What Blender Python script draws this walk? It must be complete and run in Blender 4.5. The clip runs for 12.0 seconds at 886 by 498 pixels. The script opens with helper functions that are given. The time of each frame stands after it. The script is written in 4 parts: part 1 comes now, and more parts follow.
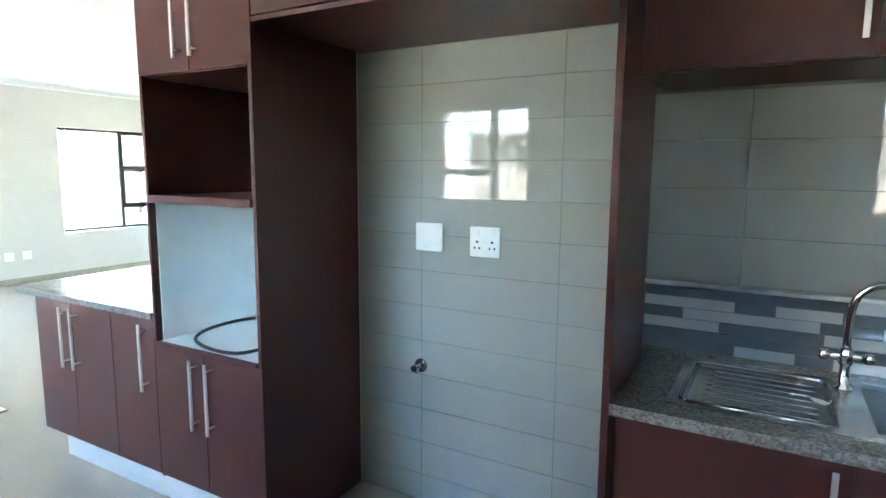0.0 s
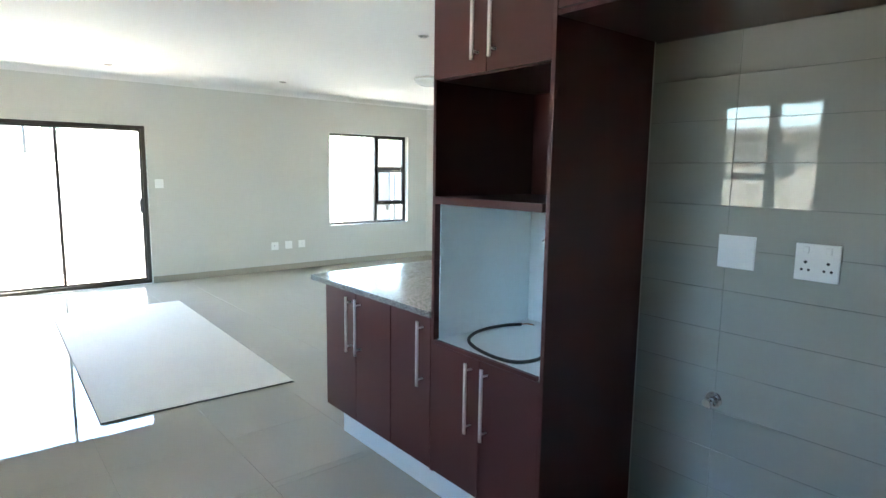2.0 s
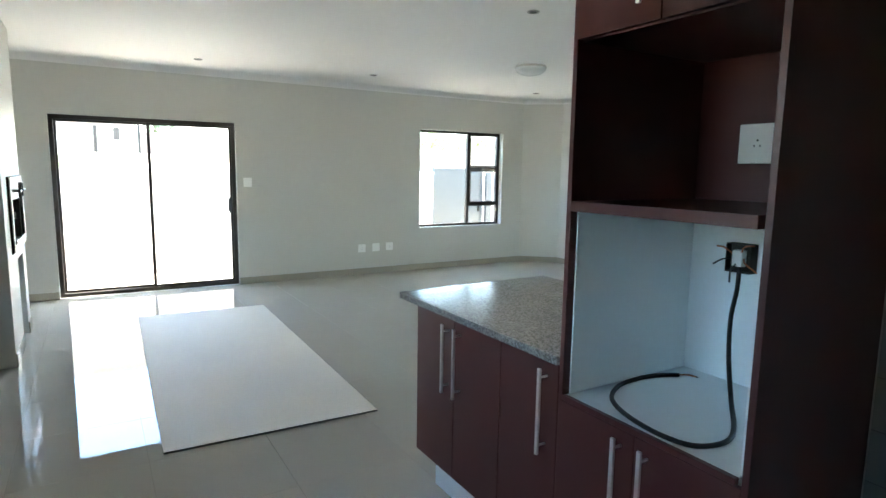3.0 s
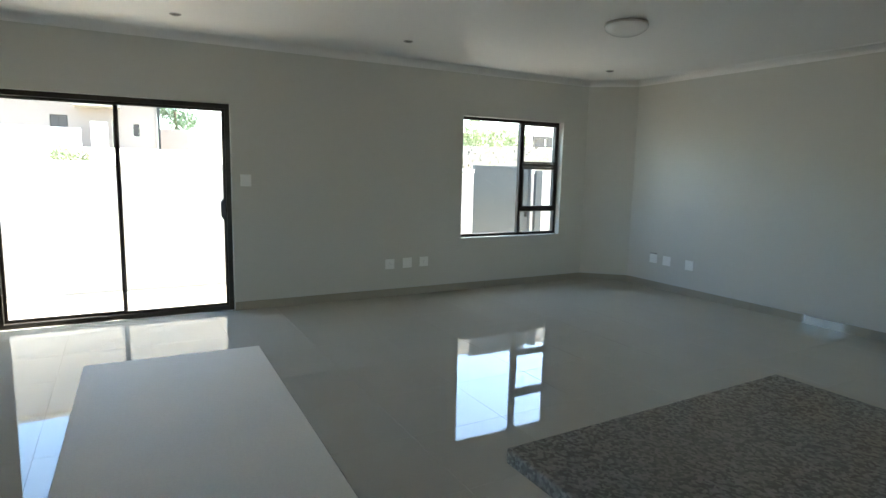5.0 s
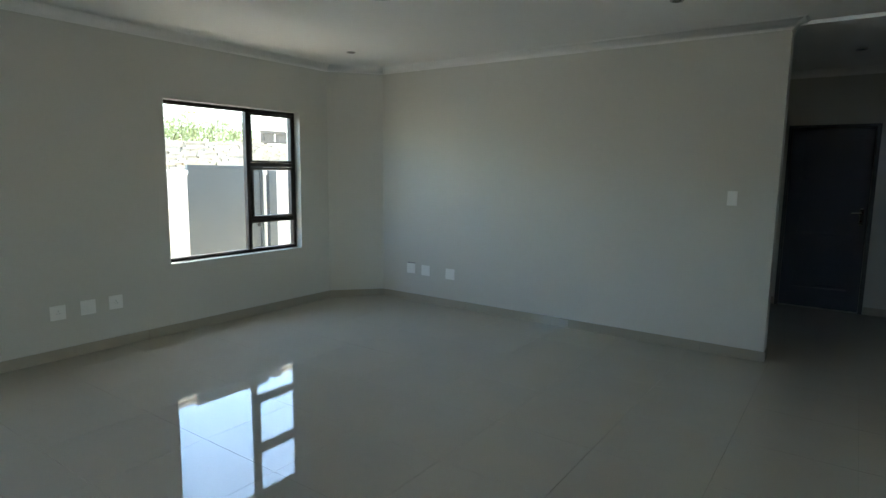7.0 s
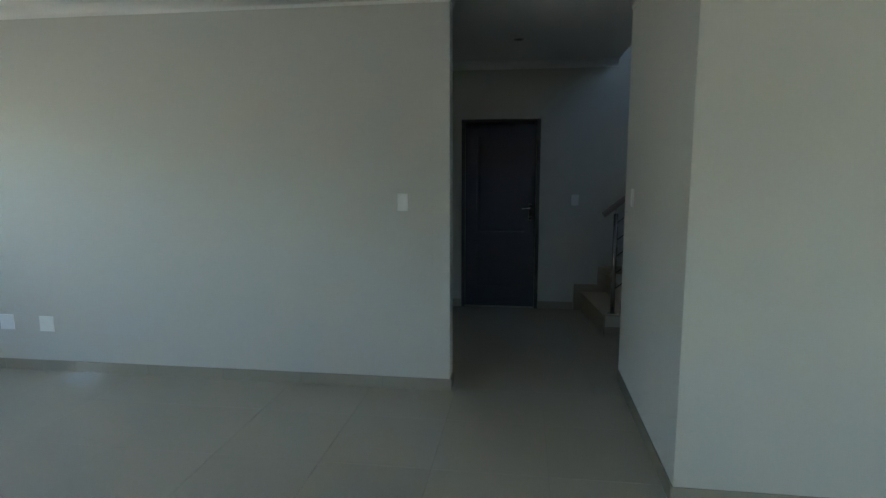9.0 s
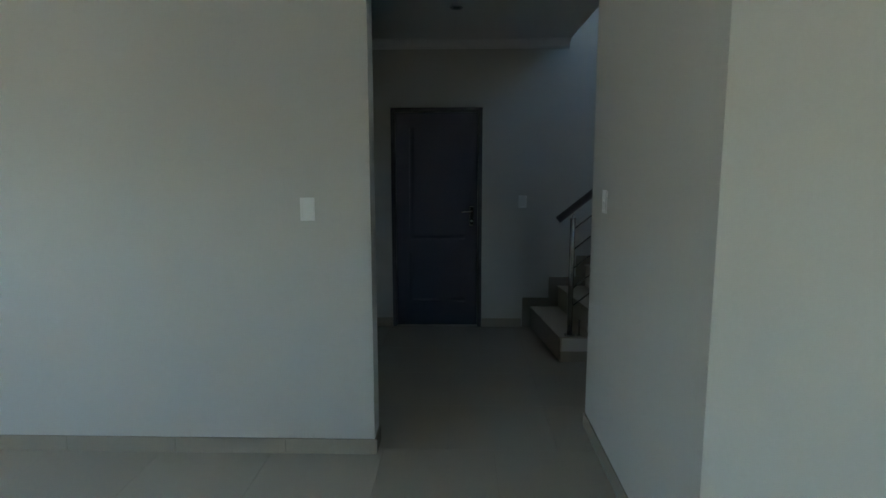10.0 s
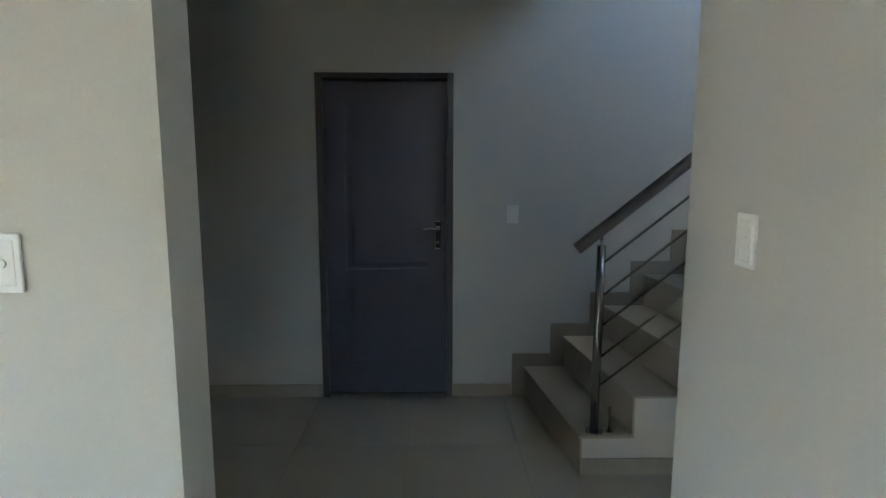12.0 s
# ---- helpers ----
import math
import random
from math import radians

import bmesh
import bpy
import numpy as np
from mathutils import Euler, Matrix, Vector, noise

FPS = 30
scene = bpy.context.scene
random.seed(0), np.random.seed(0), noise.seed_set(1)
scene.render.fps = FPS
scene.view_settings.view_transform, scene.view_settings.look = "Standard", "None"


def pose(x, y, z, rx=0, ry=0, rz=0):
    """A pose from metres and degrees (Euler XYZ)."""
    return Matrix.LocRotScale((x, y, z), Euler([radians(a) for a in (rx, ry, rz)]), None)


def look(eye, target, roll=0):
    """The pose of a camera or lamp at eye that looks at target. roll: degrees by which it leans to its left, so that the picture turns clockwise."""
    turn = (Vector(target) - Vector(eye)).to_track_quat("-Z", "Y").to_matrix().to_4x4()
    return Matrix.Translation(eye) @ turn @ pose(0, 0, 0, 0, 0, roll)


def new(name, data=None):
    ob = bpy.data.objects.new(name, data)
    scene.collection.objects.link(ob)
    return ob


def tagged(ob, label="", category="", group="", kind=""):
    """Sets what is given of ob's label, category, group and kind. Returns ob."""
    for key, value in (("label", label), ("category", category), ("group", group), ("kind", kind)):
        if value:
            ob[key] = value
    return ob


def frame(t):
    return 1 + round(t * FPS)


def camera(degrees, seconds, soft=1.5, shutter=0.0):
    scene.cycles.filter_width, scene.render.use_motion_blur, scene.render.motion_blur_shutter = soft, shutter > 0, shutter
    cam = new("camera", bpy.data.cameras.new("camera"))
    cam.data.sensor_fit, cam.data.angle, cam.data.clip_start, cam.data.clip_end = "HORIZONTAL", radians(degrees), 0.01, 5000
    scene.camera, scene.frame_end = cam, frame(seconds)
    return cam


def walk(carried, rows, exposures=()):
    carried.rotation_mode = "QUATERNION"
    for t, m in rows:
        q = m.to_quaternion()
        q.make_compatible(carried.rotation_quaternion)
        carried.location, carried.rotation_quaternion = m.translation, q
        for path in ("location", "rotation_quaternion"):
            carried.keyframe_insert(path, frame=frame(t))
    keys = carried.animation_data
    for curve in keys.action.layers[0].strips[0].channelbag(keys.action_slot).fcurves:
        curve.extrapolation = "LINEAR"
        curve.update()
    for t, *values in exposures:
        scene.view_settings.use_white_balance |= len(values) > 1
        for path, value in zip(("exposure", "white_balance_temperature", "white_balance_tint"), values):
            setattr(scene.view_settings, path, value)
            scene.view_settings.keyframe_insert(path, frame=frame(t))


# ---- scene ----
cam = camera(74.5, 12.0)
PATH = [
    (0, (-0.009, 0.161, 1.538), (-0.988, 1.885, 1.273), 0.4),
    (0.5, (-0.034, 0.14, 1.536), (-1.196, 1.747, 1.273), 0.5),
    (1, (-0.099, 0.131, 1.537), (-1.403, 1.625, 1.272), 0.6),
    (1.5, (-0.199, 0.121, 1.538), (-1.621, 1.502, 1.275), 0.8),
    (2, (-0.344, 0.115, 1.54), (-1.874, 1.375, 1.273), 0.8),
    (2.5, (-0.6, 0.237, 1.53), (-2.222, 1.374, 1.259), 0.9),
    (3, (-0.957, 0.404, 1.521), (-2.654, 1.427, 1.25), 0.9),
    (3.5, (-1.367, 0.547, 1.515), (-3.096, 1.516, 1.245), 0.9),
    (3.7, (-1.536, 0.637, 1.503), (-3.276, 1.586, 1.23), 0.7),
    (5.3, (-2.826, 1.105, 1.475), (-4.556, 2.071, 1.204), 1.5),
    (5.5, (-2.961, 1.167, 1.484), (-4.671, 2.171, 1.22), 1.0),
    (6, (-3.174, 1.415, 1.53), (-4.763, 2.597, 1.25), 0.9),
    (6.5, (-3.49, 1.588, 1.557), (-4.879, 2.997, 1.267), 0.8),
    (7, (-3.675, 1.815, 1.519), (-4.821, 3.432, 1.249), 0.7),
    (7.5, (-3.707, 2.141, 1.478), (-4.627, 3.898, 1.222), 0.4),
    (7.7, (-3.696, 2.229, 1.471), (-4.531, 4.029, 1.221), 0.3),
    (9.3, (-3.697, 3.455, 1.556), (-3.873, 5.427, 1.273), -0.1),
    (9.5, (-3.717, 3.636, 1.556), (-3.843, 5.611, 1.272), -0.1),
    (10, (-3.735, 4.122, 1.534), (-3.794, 6.101, 1.25), -0.1),
    (10.5, (-3.706, 4.56, 1.532), (-3.752, 6.539, 1.248), -0.1),
    (11, (-3.692, 5.015, 1.524), (-3.685, 6.994, 1.237), -0.0),
    (11.5, (-3.679, 5.474, 1.522), (-3.653, 7.453, 1.234), 0.0),
    (12, (-3.672, 5.912, 1.509), (-3.631, 7.891, 1.221), 0.1),
]
EXPOSURES = [(0.0, 6.3, 6100, 5), (1.5, 5.68, 6100, 5), (2.5, 4.98, 6200, 5), (3.7, 4.08, 6250, 4), (5.3, 3.33, 6400, 3), (6.5, 3.2, 6400, 2), (7.7, 3.58, 6350, 2), (9.3, 3.68, 6200, 0), (10.5, 3.85, 6330, 2), (11.2, 4.13, 6520, 4), (11.6, 4.58, 6500, 6), (12.0, 5.17, 6750, 8)]
walk(cam, [(t, look(eye, target, roll)) for t, eye, target, roll in PATH], EXPOSURES)

# ---- world and sun ----
SUN_ELEVATION, SUN_TURN = 62.0, 100.0   # degrees; turn counted from +x towards +y
world = bpy.data.worlds.new("sky")
scene.world = world
world.use_nodes = True
wn = world.node_tree.nodes
sky = wn.new("ShaderNodeTexSky")
sky.sky_type, sky.sun_disc = "NISHITA", False
sky.sun_elevation, sky.sun_rotation = radians(SUN_ELEVATION), radians(90 - SUN_TURN)
wn["Background"].inputs["Strength"].default_value = 0.15
world.node_tree.links.new(sky.outputs["Color"], wn["Background"].inputs["Color"])
sun = new("sun", bpy.data.lights.new("sun", "SUN"))
sun.data.energy, sun.data.angle, sun.data.color = 3.0, radians(0.6), (1.0, 0.95, 0.88)
_s = Vector((math.cos(radians(SUN_TURN)) * math.cos(radians(SUN_ELEVATION)), math.sin(radians(SUN_TURN)) * math.cos(radians(SUN_ELEVATION)), math.sin(radians(SUN_ELEVATION))))
sun.matrix_world = look(_s * 40, (0, 0, 0))


# ---- materials ----
def mat(name, color, rough=0.5, metal=0.0, spots=0.06, scale=3.0, fine=60.0, bump=0.05, rough_var=0.1, coat=0.0, stretch=(1, 1, 1), tint=None, piece=0.0):
    """A procedural surface: base colour with stains at one scale and grain at another, uneven gloss and fine relief.
    piece: how much alike pieces differ from one another."""
    m = bpy.data.materials.new(name)
    m.use_nodes = True
    nt = m.node_tree
    n, ln = nt.nodes, nt.links
    b = n["Principled BSDF"]
    b.inputs["Metallic"].default_value = metal
    b.inputs["Coat Weight"].default_value = coat
    b.inputs["Coat Roughness"].default_value = 0.05
    geo = n.new("ShaderNodeTexCoord")
    mp = n.new("ShaderNodeMapping")
    mp.inputs["Scale"].default_value = stretch
    ln.new(geo.outputs["Object"], mp.inputs["Vector"])
    big, small = n.new("ShaderNodeTexNoise"), n.new("ShaderNodeTexNoise")
    for tex, s, d in ((big, scale, 4), (small, fine, 3)):
        tex.inputs["Scale"].default_value, tex.inputs["Detail"].default_value = s, d
        ln.new(mp.outputs["Vector"], tex.inputs["Vector"])
    add = n.new("ShaderNodeMath")
    add.operation = "ADD"
    ln.new(big.outputs["Fac"], add.inputs[0])
    ln.new(small.outputs["Fac"], add.inputs[1])
    last = add.outputs[0]
    if piece:
        info = n.new("ShaderNodeObjectInfo")
        mul = n.new("ShaderNodeMath")
        mul.operation, mul.inputs[1].default_value, mul.inputs[2].default_value = "MULTIPLY_ADD", piece, 0.0
        ln.new(info.outputs["Random"], mul.inputs[0])
        ln.new(last, mul.inputs[2])
        last = mul.outputs[0]
    ramp = n.new("ShaderNodeMapRange")
    ramp.inputs["From Min"].default_value, ramp.inputs["From Max"].default_value = 0.6, 1.4 + piece
    ln.new(last, ramp.inputs["Value"])
    mix = n.new("ShaderNodeMix")
    mix.data_type = "RGBA"
    dark = tint or tuple(c * (1 - spots) for c in color)
    light = tuple(min(1, c * (1 + spots)) for c in color)
    mix.inputs["A"].default_value, mix.inputs["B"].default_value = (*dark, 1), (*light, 1)
    ln.new(ramp.outputs["Result"], mix.inputs["Factor"])
    ln.new(mix.outputs["Result"], b.inputs["Base Color"])
    rr = n.new("ShaderNodeMapRange")
    rr.inputs["From Min"].default_value, rr.inputs["From Max"].default_value = 0.3, 0.7
    rr.inputs["To Min"].default_value, rr.inputs["To Max"].default_value = rough * (1 - rough_var), rough * (1 + rough_var)
    ln.new(big.outputs["Fac"], rr.inputs["Value"])
    ln.new(rr.outputs["Result"], b.inputs["Roughness"])
    if bump:
        bp = n.new("ShaderNodeBump")
        bp.inputs["Strength"].default_value, bp.inputs["Distance"].default_value = bump, 0.01
        ln.new(small.outputs["Fac"], bp.inputs["Height"])
        ln.new(bp.outputs["Normal"], b.inputs["Normal"])
    return m


def granite(name):
    """Polished grey granite with black, white and warm crystals."""
    m = mat(name, (0.28, 0.265, 0.23), 0.16, spots=0.2, bump=0.0)
    nt = m.node_tree
    n, ln = nt.nodes, nt.links
    tc = n["Texture Coordinate"]
    vor = n.new("ShaderNodeTexVoronoi")
    vor.inputs["Scale"].default_value = 150
    ln.new(tc.outputs["Object"], vor.inputs["Vector"])
    sep = n.new("ShaderNodeSeparateColor")
    ln.new(vor.outputs["Color"], sep.inputs["Color"])
    ramp = n.new("ShaderNodeValToRGB")
    e = ramp.color_ramp.elements
    e[0].position, e[0].color = 0.0, (0.03, 0.03, 0.03, 1)
    e[1].position, e[1].color = 1.0, (0.58, 0.55, 0.50, 1)
    for p, c in ((0.22, (0.10, 0.095, 0.09, 1)), (0.45, (0.24, 0.23, 0.215, 1)), (0.75, (0.36, 0.34, 0.31, 1))):
        x = e.new(p)
        x.color = c
    ramp.color_ramp.interpolation = "CONSTANT"
    ln.new(sep.outputs["Red"], ramp.inputs["Fac"])
    mix = n.new("ShaderNodeMix")
    mix.data_type, mix.blend_type = "RGBA", "MIX"
    mix.inputs["Factor"].default_value = 0.45
    ln.new(n["Mix"].outputs["Result"], mix.inputs["A"])
    ln.new(ramp.outputs["Color"], mix.inputs["B"])
    ln.new(mix.outputs["Result"], n["Principled BSDF"].inputs["Base Color"])
    return m


def glass_mat(name):
    m = bpy.data.materials.new(name)
    m.use_nodes = True
    b = m.node_tree.nodes["Principled BSDF"]
    b.inputs["Base Color"].default_value = (0.97, 0.99, 0.98, 1)
    b.inputs["Roughness"].default_value = 0.0
    b.inputs["Transmission Weight"].default_value = 1.0
    b.inputs["IOR"].default_value = 1.05
    return m


PAINT = mat("wall_paint", (0.585, 0.575, 0.522), 0.55, spots=0.02, scale=1.2, fine=140, bump=0.03)
CEIL = mat("ceiling_paint", (0.80, 0.79, 0.76), 0.7, spots=0.02, scale=1.0, fine=120, bump=0.04)
CORN = mat("cornice_plaster", (0.80, 0.79, 0.76), 0.6, spots=0.02, bump=0.02)
PORCELAIN = mat("polished_porcelain", (0.43, 0.40, 0.335), 0.022, spots=0.035, scale=2.2, fine=90, bump=0.0, rough_var=0.3, piece=0.15)
SKIRT = mat("skirting_porcelain", (0.36, 0.33, 0.265), 0.015, spots=0.03, bump=0.0, piece=0.2)
WALLGROUT = mat("wall_tile_grout", (0.20, 0.20, 0.185), 0.8, spots=0.08, bump=0.1)
GROUT = mat("grout", (0.30, 0.275, 0.23), 0.85, spots=0.15, bump=0.2)
WALLTILE = mat("glazed_wall_tile", (0.375, 0.38, 0.335), 0.012, spots=0.02, scale=1.5, bump=0.0, piece=0.1)
MAHOGANY = mat("mahogany_foil", (0.072, 0.0165, 0.0135), 0.38, spots=0.035, scale=5.0, fine=30, bump=0.0, stretch=(1, 1, 0.2), rough_var=0.0)
MAHOGANY_H = mat("mahogany_foil_lying", (0.072, 0.0165, 0.0135), 0.38, spots=0.035, scale=5.0, fine=30, bump=0.0, stretch=(0.2, 1, 1), rough_var=0.0)
MELAMINE = mat("white_melamine", (0.88, 0.93, 0.915), 0.35, spots=0.02, bump=0.0)
GRANITE = granite("granite")
STEEL = mat("brushed_steel", (0.50, 0.50, 0.49), 0.24, metal=1.0, spots=0.06, fine=200, bump=0.01, rough_var=0.25)
CHROME = mat("chrome", (0.80, 0.80, 0.81), 0.06, metal=1.0, spots=0.02, bump=0.0)
BRONZE = mat("bronze_aluminium", (0.037, 0.030, 0.024), 0.5, metal=0.3, spots=0.12, bump=0.0)
WALLTILE.node_tree.nodes["Principled BSDF"].inputs["Specular IOR Level"].default_value = 0.37
PORCELAIN.node_tree.nodes["Principled BSDF"].inputs["Specular IOR Level"].default_value = 0.55
SKIRT.node_tree.nodes["Principled BSDF"].inputs["Specular IOR Level"].default_value = 0.75
GLASS = glass_mat("window_glass")
HANDLE = mat("satin_steel", (0.78, 0.77, 0.76), 0.45, metal=1.0, spots=0.04, bump=0.0)
PLASTIC = mat("white_plastic", (0.85, 0.85, 0.82), 0.3, spots=0.02, bump=0.0)
BLACK = mat("black_plastic", (0.015, 0.015, 0.016), 0.45, spots=0.1, bump=0.0)
COPPER = mat("bare_copper", (0.55, 0.22, 0.10), 0.4, metal=0.8, bump=0.0)
BOARD = mat("ceiling_board", (0.70, 0.65, 0.55), 0.72, spots=0.06, scale=1.6, fine=70, bump=0.05)
BOARD_EDGE = mat("board_core", (0.16, 0.15, 0.135), 0.8, spots=0.2)
DOORPAINT = mat("grey_blue_enamel", (0.072, 0.077, 0.105), 0.42, spots=0.1, scale=2.5, bump=0.02)
FRAMEPAINT = mat("door_frame_enamel", (0.085, 0.085, 0.09), 0.45, spots=0.1, bump=0.02)
STAIRTILE = mat("stair_tile", (0.40, 0.35, 0.275), 0.36, spots=0.06, scale=4, bump=0.0, piece=0.2)
OPAL = mat("opal_glass", (0.82, 0.82, 0.80), 0.18, spots=0.01, bump=0.0)
SOOT = mat("black_steel", (0.018, 0.017, 0.016), 0.5, metal=0.4, spots=0.25, bump=0.05)
MOS_BLUE = mat("mosaic_blue_grey", (0.145, 0.165, 0.185), 0.12, spots=0.15, bump=0.0, piece=0.5)
MOS_WHITE = mat("mosaic_white", (0.52, 0.53, 0.50), 0.12, spots=0.05, bump=0.0, piece=0.2)
PAVING = mat("pale_paving", (0.52, 0.44, 0.345), 0.8, spots=0.12, scale=0.8, fine=30, bump=0.2)
EARTH = mat("dry_grassy_ground", (0.42, 0.37, 0.29), 0.95, spots=0.25, scale=0.5, fine=12, bump=0.4, tint=(0.30, 0.28, 0.19))
STUCCO = mat("white_stucco", (0.74, 0.71, 0.66), 0.85, spots=0.05, scale=1.0, fine=40, bump=0.2)
STUCCO_PINK = mat("pale_grey_stucco", (0.265, 0.215, 0.185), 0.85, spots=0.06, scale=0.8, fine=30, bump=0.2)
TIMBER = mat("brown_timber", (0.13, 0.105, 0.08), 0.75, spots=0.2, scale=3.0, fine=30, bump=0.2)
STONE = mat("dry_stone", (0.40, 0.345, 0.27), 0.9, spots=0.35, scale=3.0, fine=20, bump=0.4, tint=(0.31, 0.26, 0.195))
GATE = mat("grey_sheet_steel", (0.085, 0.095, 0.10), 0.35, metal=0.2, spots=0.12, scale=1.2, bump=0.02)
ROOF = mat("roof_sheet", (0.20, 0.18, 0.17), 0.7, spots=0.15, bump=0.1)
CREAM_STUCCO = mat("cream_stucco", (0.36, 0.315, 0.255), 0.85, spots=0.06, scale=0.8, fine=30, bump=0.2)
SHRUB_LEAF = mat("pale_leaf", (0.28, 0.31, 0.15), 0.6, spots=0.3, scale=1.5, bump=0.0)
LEAF = mat("leaf", (0.10, 0.15, 0.075), 0.6, spots=0.4, scale=1.5, bump=0.0)
BARK = mat("bark", (0.12, 0.09, 0.06), 0.9, spots=0.3, bump=0.4)


# ---- mesh helpers ----
def box(bm, x0, x1, y0, y1, z0, z1, bevel=0.0):
    vs = [bm.verts.new((x, y, z)) for x in (x0, x1) for y in (y0, y1) for z in (z0, z1)]
    faces = [bm.faces.new([vs[i] for i in q]) for q in ((0, 1, 3, 2), (4, 6, 7, 5), (0, 4, 5, 1), (2, 3, 7, 6), (0, 2, 6, 4), (1, 5, 7, 3))]
    if bevel:
        bmesh.ops.bevel(bm, geom=list({e for f in faces for e in f.edges}), offset=bevel, segments=2, profile=0.5, affect="EDGES")
    return bm


def rod(bm, a, b, r, n=16, r2=None):
    """A round bar from a to b, with closed ends."""
    a, b = Vector(a), Vector(b)
    q = (b - a).to_track_quat("Z", "Y")
    rings = []
    for p, rad in ((a, r), (b, r if r2 is None else r2)):
        rings.append([bm.verts.new(p + q @ Vector((rad * math.cos(2 * math.pi * i / n), rad * math.sin(2 * math.pi * i / n), 0))) for i in range(n)])
    for i in range(n):
        f = bm.faces.new((rings[0][i], rings[0][(i + 1) % n], rings[1][(i + 1) % n], rings[1][i]))
        f.smooth = True
    bm.faces.new(rings[0][::-1])
    bm.faces.new(rings[1])
    return bm


def tube(bm, pts, r, n=10):
    """A round tube along a smooth line of points."""
    pts = [Vector(p) for p in pts]
    rings = []
    up = None
    for i, p in enumerate(pts):
        d = (pts[min(i + 1, len(pts) - 1)] - pts[max(i - 1, 0)]).normalized()
        if up is None:
            up = d.orthogonal().normalized()
        up = (up - d * up.dot(d)).normalized()
        side = d.cross(up)
        rings.append([bm.verts.new(p + r * (math.cos(2 * math.pi * k / n) * up + math.sin(2 * math.pi * k / n) * side)) for k in range(n)])
    for a, b in zip(rings, rings[1:]):
        for k in range(n):
            f = bm.faces.new((a[k], a[(k + 1) % n], b[(k + 1) % n], b[k]))
            f.smooth = True
    bm.faces.new(rings[0][::-1])
    bm.faces.new(rings[-1])
    return bm


def spline(keys, steps=8):
    """Points of a smooth line through the keys."""
    k = [Vector(p) for p in keys]
    k = [2 * k[0] - k[1], *k, 2 * k[-1] - k[-2]]
    out = []
    for i in range(1, len(k) - 2):
        for s in range(steps):
            t = s / steps
            p0, p1, p2, p3 = k[i - 1:i + 3]
            out.append(0.5 * (2 * p1 + (p2 - p0) * t + (2 * p0 - 5 * p1 + 4 * p2 - p3) * t * t + (3 * p1 - p0 - 3 * p2 + p3) * t ** 3))
    out.append(k[-2])
    return out


def turned(bm, profile, n=32, cx=0, cy=0):
    """A round body from a profile of (radius, height)."""
    rings = [[bm.verts.new((cx + r * math.cos(2 * math.pi * i / n), cy + r * math.sin(2 * math.pi * i / n), z)) for i in range(n)] for r, z in profile]
    for a, b in zip(rings, rings[1:]):
        for i in range(n):
            f = bm.faces.new((a[i], a[(i + 1) % n], b[(i + 1) % n], b[i]))
            f.smooth = True
    bm.faces.new(rings[0][::-1])
    bm.faces.new(rings[-1])
    return bm


def mesh_of(name, bm, material):
    bmesh.ops.recalc_face_normals(bm, faces=bm.faces)
    me = bpy.data.meshes.new(name)
    bm.to_mesh(me)
    bm.free()
    me.materials.append(material)
    return me


def part(name, bm, material, parent, label=""):
    ob = new(name, mesh_of(name, bm, material))
    ob.parent = parent
    return tagged(ob, label)


def thing(name, m, label, category, group=""):
    ob = new(name)
    ob.matrix_world = m
    ob.empty_display_size = 0.1
    return tagged(ob, label, category, group)


def solo(name, bm, material, label="", category="", kind="", m=None):
    ob = new(name, mesh_of(name, bm, material))
    if m is not None:
        ob.matrix_world = m
    return tagged(ob, label, category, "", kind)


def slab_with_holes(us, zs, holes, to_point, t0, t1):
    """A wall in cells: us and zs its breaks, holes the (u0, u1, z0, z1) left open, t0 and t1 its two faces; to_point maps (u, t, z)."""
    us = sorted({*us, *[h[0] for h in holes], *[h[1] for h in holes]})
    zs = sorted({*zs, *[h[2] for h in holes], *[h[3] for h in holes]})
    bm = bmesh.new()
    cache = {}

    def v(i, t, k):
        key = (i, t, k)
        if key not in cache:
            cache[key] = bm.verts.new(to_point(us[i], t, zs[k]))
        return cache[key]

    def solid(i, k):
        if not (0 <= i < len(us) - 1 and 0 <= k < len(zs) - 1):
            return False
        u, z = (us[i] + us[i + 1]) / 2, (zs[k] + zs[k + 1]) / 2
        return not any(h[0] < u < h[1] and h[2] < z < h[3] for h in holes)

    for i in range(len(us) - 1):
        for k in range(len(zs) - 1):
            if not solid(i, k):
                continue
            for t in (t0, t1):
                bm.faces.new((v(i, t, k), v(i + 1, t, k), v(i + 1, t, k + 1), v(i, t, k + 1)))
            for di, dk, a, b in ((-1, 0, (i, k), (i, k + 1)), (1, 0, (i + 1, k), (i + 1, k + 1)), (0, -1, (i, k), (i + 1, k)), (0, 1, (i, k + 1), (i + 1, k + 1))):
                if not solid(i + di, k + dk):
                    bm.faces.new((v(a[0], t0, a[1]), v(b[0], t0, b[1]), v(b[0], t1, b[1]), v(a[0], t1, a[1])))
    return bm


def wall_x(name, x0, x1, y0, y1, z0, z1, holes=(), material=None):
    """A wall whose faces look along x; holes as (y0, y1, z0, z1)."""
    return solo(name, slab_with_holes((y0, y1), (z0, z1), list(holes), lambda u, t, z: (t, u, z), x0, x1), material or PAINT, "greige painted plaster wall", "wall", "structure")


